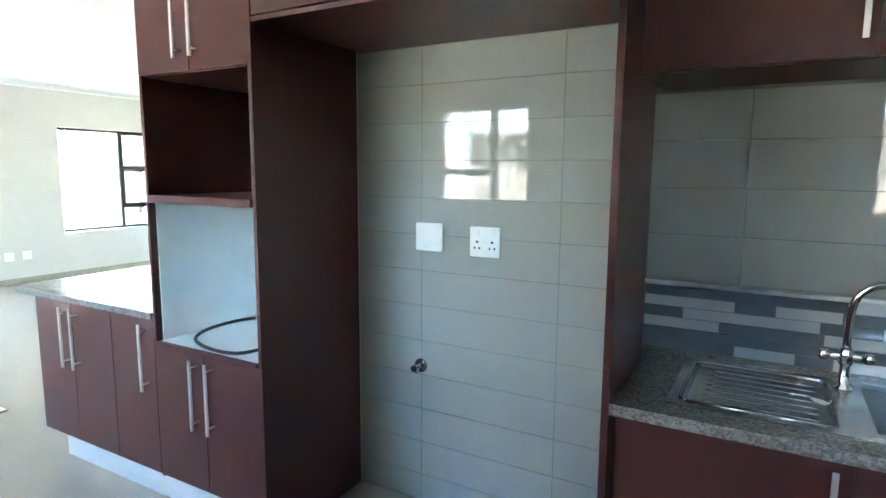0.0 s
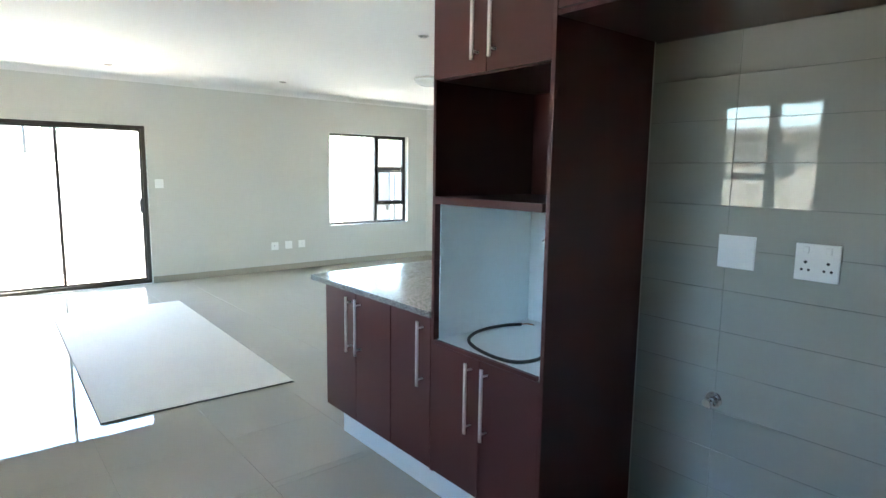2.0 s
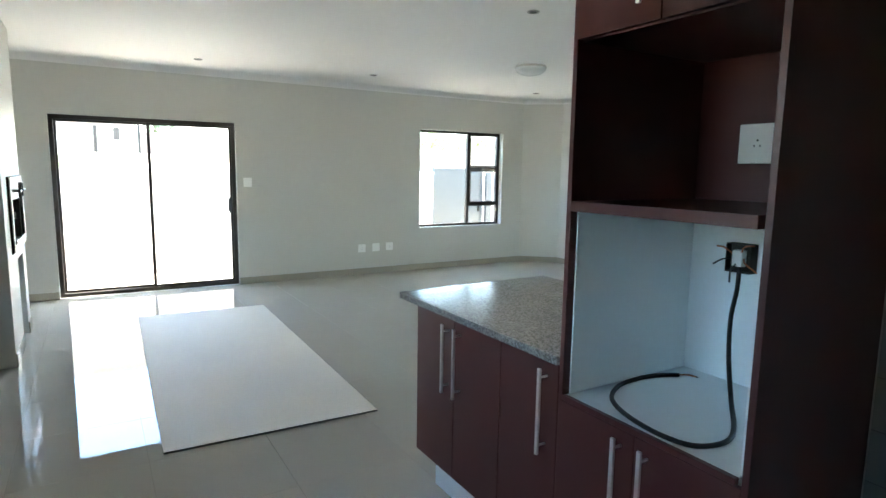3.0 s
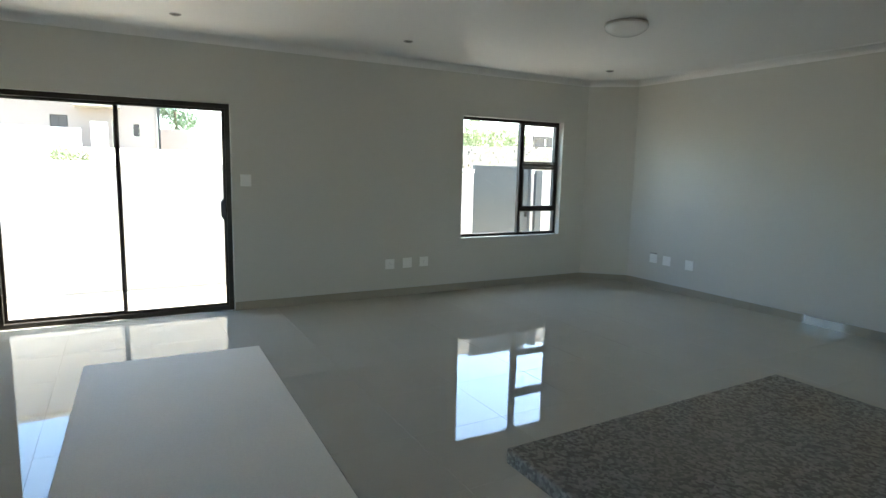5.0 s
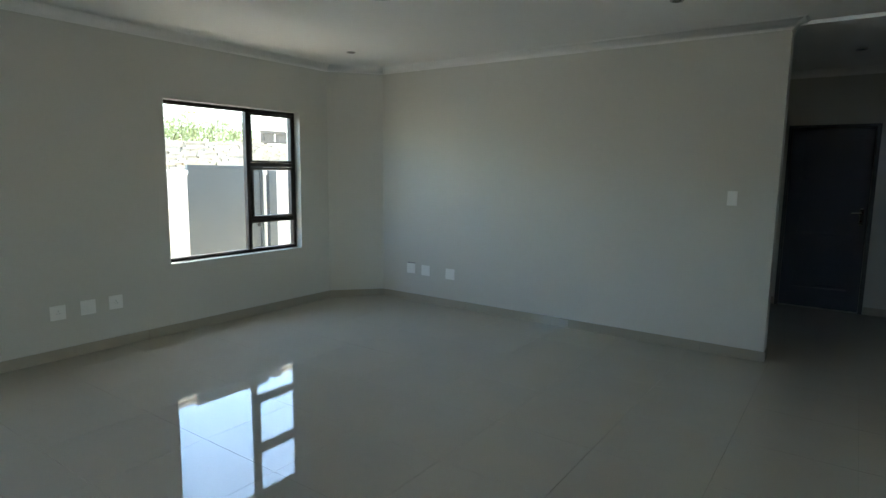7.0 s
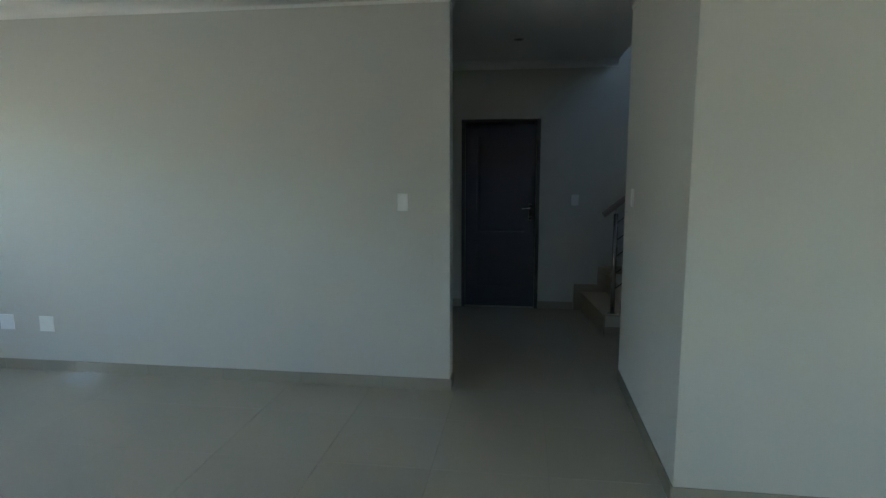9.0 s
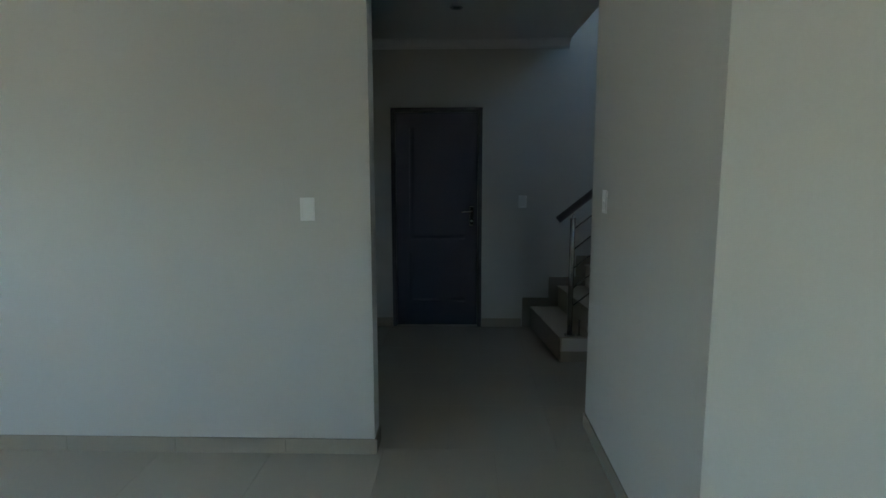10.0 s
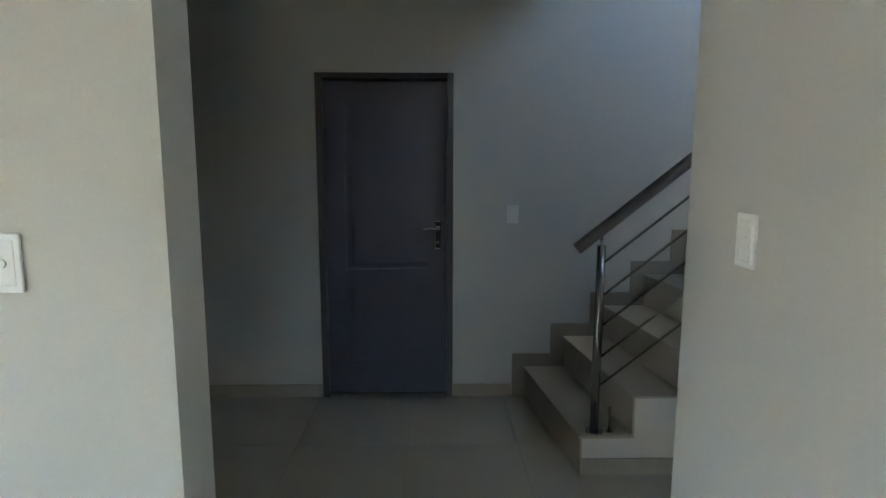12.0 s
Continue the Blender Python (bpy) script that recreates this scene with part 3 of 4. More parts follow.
# ---- kitchen: cupboards along the tiled wall ----
def bar_handle(parent, x, y, z0, z1):
    """An upright bar handle standing off a door at y."""
    bm = bmesh.new()
    box(bm, x - 0.007, x + 0.007, y - 0.040, y - 0.030, z0, z1, 0.0018)
    for z in (z0 + 0.032, z1 - 0.032):
        rod(bm, (x, y - 0.031, z), (x, y, z), 0.0045, 10)
    part("handle", bm, HANDLE, parent, "satin steel bar handle")


def front(parent, x0, x1, y, z0, z1, hx=None, hz=None):
    """A door leaf with eased edges, 18 mm thick, its face at y."""
    bm = bmesh.new()
    box(bm, x0 + 0.0015, x1 - 0.0015, y, y + 0.018, z0 + 0.0015, z1 - 0.0015, 0.0015)
    d = part("door", bm, MAHOGANY, parent)
    if hx is not None:
        bar_handle(d, hx, y, *hz)
    return d


def panel(parent, name, x0, x1, y0, y1, z0, z1, material=None, label=""):
    bm = bmesh.new()
    box(bm, x0, x1, y0, y1, z0, z1, 0.001)
    return part(name, bm, material or MAHOGANY, parent, label)


BACK = YK - 0.004
X0, X1 = -2.358, -1.690


def lean(ob, dx):
    """Lets a panel run a little out of square: its back edge shifts by dx."""
    ys = [v.co.y for v in ob.data.vertices]
    for v in ob.data.vertices:
        v.co.x += dx * (v.co.y - min(ys)) / (max(ys) - min(ys))


def oven_tower():
    t = thing("oven_tower", pose(0, 0, 0), "tall dark mahogany oven unit with open empty niches", "cupboard")
    panel(t, "side_panel", X0, X0 + 0.018, YC, BACK, 0.15, 2.6)
    lean(panel(t, "side_panel", X1 - 0.018, X1, YC - 0.003, BACK, 0.0, 2.6), -0.017)
    a, b = X0 + 0.0185, X1 - 0.0365
    panel(t, "back_panel", a, b, BACK - 0.012, BACK, 1.41, 2.59)
    panel(t, "bottom_board", a, b, YC + 0.02, BACK - 0.013, 0.152, 0.17)
    panel(t, "shelf", a, b, YC, BACK - 0.0125, 1.395, 1.428, MAHOGANY_H)
    panel(t, "shelf", a, b, YC + 0.02, BACK - 0.0125, 1.916, 1.934, MAHOGANY_H)
    panel(t, "top_board", a, b, YC + 0.02, BACK - 0.0125, 2.58, 2.598, MAHOGANY_H)
    # white lining of the oven opening
    panel(t, "lining_floor", a, b, YC + 0.017, BACK, 0.764, 0.782, MELAMINE, "white melamine board")
    panel(t, "edge_strip", a, b, YC - 0.0005, YC + 0.0165, 0.766, 0.783, MAHOGANY_H)
    panel(t, "lining_back", a, b, BACK - 0.012, BACK, 0.783, 1.394, MELAMINE, "white melamine board")
    panel(t, "lining_side", a, a + 0.006, YC + 0.030, BACK - 0.0125, 0.783, 1.394, MELAMINE, "white melamine board")
    panel(t, "lining_side", b - 0.006, b, YC + 0.030, BACK - 0.0125, 0.783, 1.394, MELAMINE, "white melamine board")
    m = -2.034
    front(t, X0 + 0.002, m, YC - 0.0005, 0.155, 0.765, m - 0.0485, (0.438, 0.748))
    front(t, m, X1 - 0.0185, YC - 0.0005, 0.155, 0.765, m + 0.0485, (0.438, 0.748))
    front(t, X0 + 0.002, m, YC - 0.0005, 1.920, 2.595, m - 0.0485, (1.966, 2.275))
    front(t, m, X1 - 0.0185, YC - 0.0005, 1.920, 2.595, m + 0.0485, (1.966, 2.275))


def bridge_unit():
    t = thing("wall_cupboard", pose(0, 0, 0), "dark mahogany cupboard bridging the fridge space", "cupboard")
    a, b = X1 + 0.001, -0.404
    panel(t, "bottom_board", a, b, YC - 0.001, BACK, 2.064, 2.082, MAHOGANY_H)
    panel(t, "top_board", a, b, YC + 0.02, BACK, 2.58, 2.598, MAHOGANY_H)
    panel(t, "back_panel", a, b, BACK - 0.01, BACK, 2.083, 2.579)
    m = (a + b) / 2
    front(t, a, m, YC - 0.0005, 2.086, 2.595, m - 0.05, (2.13, 2.43))
    front(t, m, b + 0.018, YC - 0.0005, 2.086, 2.595, m + 0.05, (2.13, 2.43))


def base_unit(name, x0, x1, y_face, doors, label, facing=1, back=None):
    """A base cupboard; doors as (x0, x1, handle x)."""
    t = thing(name, pose(0, 0, 0), label, "cupboard", "kitchen base cupboards")
    back = back or BACK
    panel(t, "side_panel", x0, x0 + 0.018, y_face + 0.019, back, 0.15, 0.876)
    panel(t, "side_panel", x1 - 0.018, x1, y_face + 0.019, back, 0.15, 0.876)
    panel(t, "bottom_board", x0 + 0.019, x1 - 0.019, y_face + 0.02, back, 0.152, 0.17)
    panel(t, "back_panel", x0 + 0.019, x1 - 0.019, back - 0.008, back, 0.171, 0.876)
    for a, b, h in doors:
        front(t, a, b, y_face, 0.155, 0.876, h, (0.546, 0.855))
    return t


oven_tower()
bridge_unit()
base_unit("base_cupboard", -3.350, -2.684, YC, [(-3.350, -3.017, -3.063), (-3.017, -2.684, -2.969)], "dark mahogany base cupboard with two doors under the peninsula", back=2.33)
base_unit("base_cupboard", -2.682, -2.360, YC, [(-2.682, -2.360, -2.418)], "narrow dark mahogany base cupboard with one door", back=2.33)
t = thing("gable_panel", pose(-0.374, YC, 0, 0, 0, 3.2), "tall dark mahogany panel between fridge space and sink", "panel")
bm = bmesh.new()
box(bm, -0.010, 0.010, 0.0, BACK - YC, 0, 2.6, 0.001)
part("board", bm, MAHOGANY, t)
bm = bmesh.new()
box(bm, -0.0102, 0.0102, -0.003, -0.0003, 0, 2.6, 0.0008)
part("edge_band", bm, MAHOGANY, t)
base_unit("base_cupboard", -0.352, 0.195, YC + 0.03, [(-0.352, 0.195, 0.158)], "dark mahogany base cupboard under the sink")
base_unit("base_cupboard", 0.197, 0.75, YC + 0.03, [(0.197, 0.75, 0.700)], "dark mahogany base cupboard under the sink")
base_unit("base_cupboard", 0.752, 1.47, YC + 0.03, [(0.752, 1.11, 1.06), (1.112, 1.47, 1.16)], "dark mahogany base cupboard with two doors")
base_unit("base_cupboard", 1.472, XE - 0.01, YC + 0.03, [(1.472, 1.83, 1.78), (1.832, XE - 0.01, 1.88)], "dark mahogany base cupboard with two doors")


def wall_unit(x0, x1, handles):
    t = thing("wall_cupboard", pose(0, 0, 0), "dark mahogany wall cupboard above the sink", "cupboard")
    panel(t, "bottom_board", x0, x1, 1.975, BACK, 1.820, 1.838, MAHOGANY_H)
    panel(t, "top_board", x0, x1, 1.975, BACK, 2.58, 2.598, MAHOGANY_H)
    panel(t, "side_panel", x0, x0 + 0.016, 1.975, BACK, 1.839, 2.579)
    panel(t, "side_panel", x1 - 0.016, x1, 1.975, BACK, 1.839, 2.579)
    n = len(handles)
    for i, h in enumerate(handles):
        a, b = x0 + (x1 - x0) * i / n, x0 + (x1 - x0) * (i + 1) / n
        front(t, a, b, 1.956, 1.823, 2.595, h, (1.862, 2.17))


wall_unit(-0.370, 0.74, [0.152, 0.235])
wall_unit(0.742, XE - 0.01, [1.42, 1.52])

for name, x0, x1, y in (("plinth", -3.25, X1 - 0.019, YC + 0.055), ("plinth", -0.352, XE - 0.01, YC + 0.055)):
    bm = bmesh.new()
    box(bm, x0, x1, y, y + 0.016, 0.0005, 0.149, 0.001)
    solo(name, bm, MELAMINE, "white plinth board under the base cupboards", "plinth")
bm = bmesh.new()
box(bm, -3.25, -3.234, YC + 0.072, 2.32, 0.0005, 0.149, 0.001)
solo("plinth", bm, MELAMINE, "white plinth board closing the end of the cupboards", "plinth")

# worktops
bm = bmesh.new()
box(bm, -3.522, X0 - 0.002, 1.698, 2.662, 0.878, 0.910, 0.004)
for v in bm.verts:                       # its open end is cut a little out of square
    if v.co.x < -3.4:
        v.co.x -= 0.03 * (v.co.y - 1.698)
solo("worktop", bm, GRANITE, "polished speckled grey granite worktop of the peninsula", "worktop")
SINK = (-0.232, 0.66, 1.800, 2.252)
bm = slab_with_holes((-0.368, XE - 0.002), (1.712, BACK), [(SINK[0] + 0.02, SINK[1] - 0.02, SINK[2] + 0.02, SINK[3] - 0.02)], lambda u, t, z: (u, z, t), 0.878, 0.910)
solo("worktop", bm, GRANITE, "polished speckled grey granite worktop with an inset sink", "worktop")


def sink():
    t = thing("sink", pose(SINK[0], SINK[2], 0.910), "stainless steel sink with a ribbed drainer, set in granite", "sink")
    w, d = SINK[1] - SINK[0], SINK[3] - SINK[2]
    split = 0.43
    # deck as a grid: a sunk drainer and a bowl
    bm = bmesh.new()
    bowl = (split + 0.05, w - 0.05, 0.05, d - 0.05)
    drain = (0.03, split - 0.03, 0.035, d - 0.035)
    us, vs = sorted((0, w, bowl[0], bowl[1], drain[0], drain[1])), sorted((0, d, bowl[2], bowl[3], drain[2], drain[3]))
    g = [[bm.verts.new((u, v, 0.004)) for v in vs] for u in us]
    holes = {"bowl": [], "drain": []}
    for i in range(len(us) - 1):
        for k in range(len(vs) - 1):
            f = bm.faces.new((g[i][k], g[i + 1][k], g[i + 1][k + 1], g[i][k + 1]))
            cu, cv = (us[i] + us[i + 1]) / 2, (vs[k] + vs[k + 1]) / 2
            for nm, r in (("bowl", bowl), ("drain", drain)):
                if r[0] < cu < r[1] and r[2] < cv < r[3]:
                    holes[nm].append(f)
    for nm, depths in (("bowl", ((0.012, -0.012), (0.012, -0.15), (0.03, -0.02))), ("drain", ((0.010, -0.006), (0.006, -0.003)))):
        r = holes[nm]
        for th, dz in depths:
            bmesh.ops.inset_region(bm, faces=r, thickness=th, depth=0.0, use_even_offset=True)
            bmesh.ops.translate(bm, verts=list({v for f in r for v in f.verts}), vec=(0, 0, dz))
    edge = [e for e in bm.edges if e.is_boundary]
    ext = bmesh.ops.extrude_edge_only(bm, edges=edge)
    bmesh.ops.translate(bm, verts=[v for v in ext["geom"] if isinstance(v, bmesh.types.BMVert)], vec=(0, 0, -0.0035))
    part("basin", bm, STEEL, t)
    bm = bmesh.new()
    c = 0.02
    loop = [(drain[0] + c, drain[2], 0.004), (drain[1] - c, drain[2], 0.004), (drain[1], drain[2] + c, 0.004), (drain[1], drain[3] - c, 0.004), (drain[1] - c, drain[3], 0.004), (drain[0] + c, drain[3], 0.004), (drain[0], drain[3] - c, 0.004), (drain[0], drain[2] + c, 0.004), (drain[0] + c, drain[2], 0.004)]
    tube(bm, loop, 0.005, 10)
    part("drainer_rim", bm, STEEL, t)
    for i in range(7):
        bm = bmesh.new()
        y = drain[2] + 0.05 + i * (drain[3] - drain[2] - 0.10) / 6
        tube(bm, [(drain[0] + 0.05, y, -0.0075), (drain[0] + 0.07, y, -0.0055), (drain[1] - 0.05, y, -0.0055), (drain[1] - 0.03, y, -0.0075)], 0.0035, 8)
        part("rib", bm, STEEL, t)
    bm = bmesh.new()
    turned(bm, [(0.030, -0.1775), (0.036, -0.1755), (0.034, -0.174), (0.006, -0.176)], 24, split + 0.05 + (w - split - 0.1) / 2, d / 2)
    part("waste", bm, CHROME, t, "chrome sink waste")


def tap():
    x, y = 0.202, 2.165
    t = thing("sink_mixer", pose(x, y, 0.914), "chrome swan-neck sink mixer with two cross handles", "tap")
    bm = bmesh.new()
    turned(bm, [(0.024, 0.0), (0.024, 0.006), (0.015, 0.012), (0.013, 0.07), (0.019, 0.078), (0.019, 0.118), (0.012, 0.128)], 24)
    part("body", bm, CHROME, t)
    bm = bmesh.new()
    tube(bm, spline([(0, 0, 0.12), (0.002, 0, 0.22), (0.018, -0.004, 0.282), (0.07, -0.018, 0.318), (0.13, -0.034, 0.30), (0.158, -0.042, 0.25), (0.16, -0.043, 0.215)], 8), 0.011, 14)
    part("spout", bm, CHROME, t)
    for s in (-1, 1):
        bm = bmesh.new()
        rod(bm, (0, 0, 0.098), (s * 0.05, 0, 0.098), 0.011, 16)
        rod(bm, (s * 0.045, 0, 0.098), (s * 0.066, 0, 0.098), 0.017, 8)
        part("handle", bm, CHROME, t)


sink()
tap()
bm = bmesh.new()
tube(bm, [(-0.398, YK - 0.008, 1.148), (XE - 0.02, YK - 0.008, 1.148)], 0.0085, 12)
solo("trim_rail", bm, HANDLE, "chrome edge strip above the mosaic band", "trim", "structure")

# angle valve on the fridge space's tiles
t = thing("water_valve", pose(-1.358, YK, 0.661), "small chrome angle valve on the wall tiles", "valve")
bm = bmesh.new()
rod(bm, (0, 0, 0), (0, -0.006, 0), 0.032, 24)
rod(bm, (0, -0.006, 0), (0, -0.010, 0), 0.026, 24)
part("rosette", bm, CHROME, t)
bm = bmesh.new()
rod(bm, (0, -0.009, 0), (0, -0.05, 0), 0.011, 16)
rod(bm, (0, -0.035, 0), (0, -0.035, -0.03), 0.009, 16)
part("body", bm, CHROME, t)
bm = bmesh.new()
rod(bm, (0, -0.05, 0), (0, -0.066, 0), 0.016, 10)
part("knob", bm, CHROME, t)

# oven socket, loose wiring and cable in the tower
plate("socket", pose(-2.112, BACK - 0.0125, 1.622), 0.132, 0.132, "large white oven socket on the cupboard's back panel", "round")
t = thing("cooker_point", pose(-2.125, BACK - 0.0125, 1.235), "opened electrical box with loose wires in the white niche", "electrical box")
bm = bmesh.new()
bar_frame(bm, -0.045, 0.045, -0.05, 0.05, 0.004, -0.045, -0.0005, by)
box(bm, -0.0405, 0.0405, -0.02, -0.0008, -0.0455, 0.0455)
part("back_box", bm, BRONZE, t)
bm = bmesh.new()
box(bm, -0.018, 0.018, -0.05, -0.02, -0.028, 0.028, 0.003)
part("terminal", bm, PLASTIC, t)
for i, (dx, dz) in enumerate(((-0.075, 0.035), (-0.085, -0.03), (0.06, 0.05), (-0.02, -0.085), (0.075, -0.04))):
    bm = bmesh.new()
    tube(bm, spline([(0.006 * i - 0.01, -0.03, 0), (dx * 0.5, -0.06, dz * 0.6 + 0.012), (dx, -0.05, dz)], 5), 0.0028, 7)
    part("wire", bm, BLACK if i % 2 else COPPER, t)

cz = 0.789
bm = bmesh.new()
tube(bm, spline([(-2.125, 2.30, 1.20), (-2.10, 2.255, 1.13), (-2.085, 2.21, 1.04), (-2.03, 2.13, 0.93), (-1.955, 2.04, 0.835), (-1.885, 1.95, cz + 0.006), (-1.852, 1.86, cz), (-1.875, 1.772, cz), (-1.94, 1.742, cz), (-2.04, 1.745, cz), (-2.15, 1.775, cz), (-2.235, 1.83, cz), (-2.295, 1.93, cz), (-2.312, 2.04, cz), (-2.30, 2.14, cz), (-2.258, 2.20, cz + 0.004)], 10), 0.0075, 12)
t = thing("power_cable", pose(-2.125, 2.30, 1.2), "thick black cable coiled on the white niche floor", "cable")
bm.transform(Matrix.Translation((2.125, -2.30, -1.2)))
part("sheath", bm, BLACK, t)
for i in range(3):
    bm = bmesh.new()
    tube(bm, spline([(-2.26, 2.197, cz + 0.004), (-2.235, 2.215 + 0.008 * i, cz + 0.008), (-2.205, 2.232 + 0.012 * (i - 1), cz + 0.010 - 0.004 * i)], 5), 0.0024, 7)
    bm.transform(Matrix.Translation((2.125, -2.30, -1.2)))
    part("core", bm, (COPPER, BLACK, PLASTIC)[i], t, "bare cable end")


# ---- kitchen: second run under the window ----
def south_unit(x0, x1, hxs):
    t = thing("base_cupboard", pose(0, 0, 0), "dark mahogany base cupboard under the kitchen window", "cupboard", "kitchen base cupboards")
    yf = -0.095
    panel(t, "side_panel", x0, x0 + 0.018, YS + 0.004, yf - 0.019, 0.15, 0.868)
    panel(t, "side_panel", x1 - 0.018, x1, YS + 0.004, yf - 0.019, 0.15, 0.868)
    panel(t, "bottom_board", x0 + 0.019, x1 - 0.019, YS + 0.004, yf - 0.019, 0.152, 0.17)
    panel(t, "back_panel", x0 + 0.019, x1 - 0.019, YS + 0.004, YS + 0.014, 0.171, 0.876)
    n = len(hxs)
    for i, hx in enumerate(hxs):
        a, b = x0 + (x1 - x0) * i / n, x0 + (x1 - x0) * (i + 1) / n
        bm = bmesh.new()
        box(bm, a + 0.0015, b - 0.0015, yf - 0.018, yf, 0.1565, 0.8665, 0.0015)
        d = part("door", bm, MAHOGANY, t)
        bm = bmesh.new()
        box(bm, hx - 0.007, hx + 0.007, yf + 0.030, yf + 0.040, 0.546, 0.855, 0.0018)
        for z in (0.578, 0.823):
            rod(bm, (hx, yf + 0.031, z), (hx, yf, z), 0.0045, 10)
        part("handle", bm, HANDLE, d, "satin steel bar handle")


for i in range(7):
    a = -4.62 + i * 0.96
    south_unit(a, a + 0.958, (a + 0.43, a + 0.53))
bm = bmesh.new()
box(bm, -4.66, XE - 0.002, YS + 0.002, -0.060, 0.870, 0.902, 0.004)
solo("worktop", bm, GRANITE, "polished speckled grey granite worktop under the window", "worktop")
bm = bmesh.new()
box(bm, -4.58, XE - 0.01, -0.166, -0.15, 0.0005, 0.149, 0.001)
solo("plinth", bm, MELAMINE, "white plinth board under the base cupboards", "plinth")


# ---- built-in barbecue ----
YB = -0.15             # front of the chimney breast


def barbecue():
    x0, x1, yf = -7.46, -6.20, YB
    t = thing("chimney_breast", pose(x0, YS, 0), "cream plastered chimney breast with a wood niche at its foot", "fireplace")
    bm = slab_with_holes((0, x1 - x0), (0, H), [(0.21, 0.64, 0.0, 0.735), (0.11, 0.93, 0.86, 1.37)], lambda u, tt, z: (u, tt, z), 0.03, yf - YS)
    part("masonry", bm, PAINT, t)
    bm = bmesh.new()
    box(bm, 0.0, x1 - x0, 0.0015, 0.029, 0.0, H)
    part("niche_back", bm, PAINT, t)
    for a, b in ((0.0, 0.208), (0.642, x1 - x0)):
        bm = bmesh.new()
        box(bm, a, b, yf - YS + 0.001, yf - YS + 0.012, 0.0005, 0.10, 0.001)
        part("skirting_tile", bm, SKIRT, t, "cream porcelain skirting tile")
    g = thing("built_in_barbecue", pose(x0 + 0.11, yf, 0.86), "black and stainless steel built-in barbecue in the chimney breast", "barbecue")
    bm = bmesh.new()
    bar_frame(bm, -0.035, 0.855, -0.035, 0.545, 0.05, 0.001, 0.024, by)
    part("face_frame", bm, STEEL, g, "stainless steel face frame")
    bm = bmesh.new()
    bar_frame(bm, -0.045, 0.865, -0.045, 0.555, 0.0095, 0.001, 0.014, by)
    part("shadow_trim", bm, SOOT, g, "black edge trim")
    bm = bmesh.new()
    box(bm, 0.006, 0.814, -0.44, -0.43, 0.006, 0.504)
    for a, b in ((0.006, 0.016), (0.804, 0.814)):
        box(bm, a, b, -0.428, -0.002, 0.006, 0.504)
    box(bm, 0.018, 0.802, -0.428, -0.002, 0.006, 0.016)
    part("firebox", bm, SOOT, g, "black firebox")
    bm = bmesh.new()
    box(bm, 0.018, 0.802, -0.05, 0.006, 0.36, 0.502, 0.003)
    part("hood", bm, STEEL, g)
    for cx in (0.22, 0.49):
        bm = bmesh.new()
        rod(bm, (cx, 0.006, 0.43), (cx, 0.05, 0.43), 0.008, 10)
        rod(bm, (cx - 0.09, 0.05, 0.43), (cx + 0.09, 0.05, 0.43), 0.010, 12)
        rod(bm, (cx + 0.05, 0.05, 0.38), (cx + 0.05, 0.05, 0.49), 0.006, 10)
        part("damper_handle", bm, SOOT, g, "black damper handle")
    for i in range(9):
        bm = bmesh.new()
        rod(bm, (0.06, -0.40 + i * 0.042, 0.20), (0.74, -0.40 + i * 0.042, 0.20), 0.004, 8)
        part("grid_bar", bm, STEEL, g)
    for x in (0.06, 0.74):
        bm = bmesh.new()
        box(bm, x - 0.012, x + 0.012, -0.42, -0.03, 0.17, 0.23, 0.003)
        part("grid_rail", bm, STEEL, g)
    bm = bmesh.new()
    box(bm, 0.03, 0.79, -0.02, 0.035, 0.02, 0.05, 0.004)
    part("ash_lip", bm, STEEL, g)


barbecue()

# ---- sheet of ceiling board lying on the floor ----
bm = bmesh.new()
box(bm, -3.18, 0, -1.222, 0, 0.0015, 0.0125, 0.001)
t = thing("ceiling_board_sheet", pose(-4.168, 1.874, 0, 0, 0, -1.45), "loose cream-grey sheet of board lying on the floor", "board")
part("face", bm, BOARD, t)
bm = bmesh.new()
for a in ((-3.18, 0, -1.2235, -1.2222), (-3.18, 0, 0.0002, 0.0015)):
    box(bm, a[0], a[1], a[2], a[3], 0.0012, 0.0118)
box(bm, 0.0002, 0.0015, -1.219, -0.003, 0.0012, 0.0118)
part("cut_edge", bm, BOARD_EDGE, t, "dark cut edge")


# ---- lamps in the ceiling ----
def downlight(x, y, z=H):
    t = thing("downlight", pose(x, y, z), "small recessed downlight in the ceiling, switched off", "lamp", "recessed downlights")
    bm = bmesh.new()
    turned(bm, [(0.046, -0.0005), (0.046, -0.004), (0.040, -0.008), (0.032, -0.006), (0.030, -0.001)], 28)
    part("ring", bm, mats["ring"], t, "satin nickel ring")
    bm = bmesh.new()
    turned(bm, [(0.029, -0.0022), (0.029, -0.0045), (0.012, -0.0065)], 24)
    part("lamp_glass", bm, mats["lens"], t)


mats = {"ring": mat("satin_nickel", (0.33, 0.32, 0.30), 0.35, metal=0.9, bump=0.0), "lens": mat("dark_lamp_glass", (0.10, 0.10, 0.10), 0.15, bump=0.0)}
for x, y in ((-7.98, 1.48), (-7.82, 3.49), (-7.93, 6.19), (-4.435, 3.238), (-4.787, 6.08), (-1.6, 0.9)):
    downlight(x, y)
downlight(-3.765, 8.46, HH)

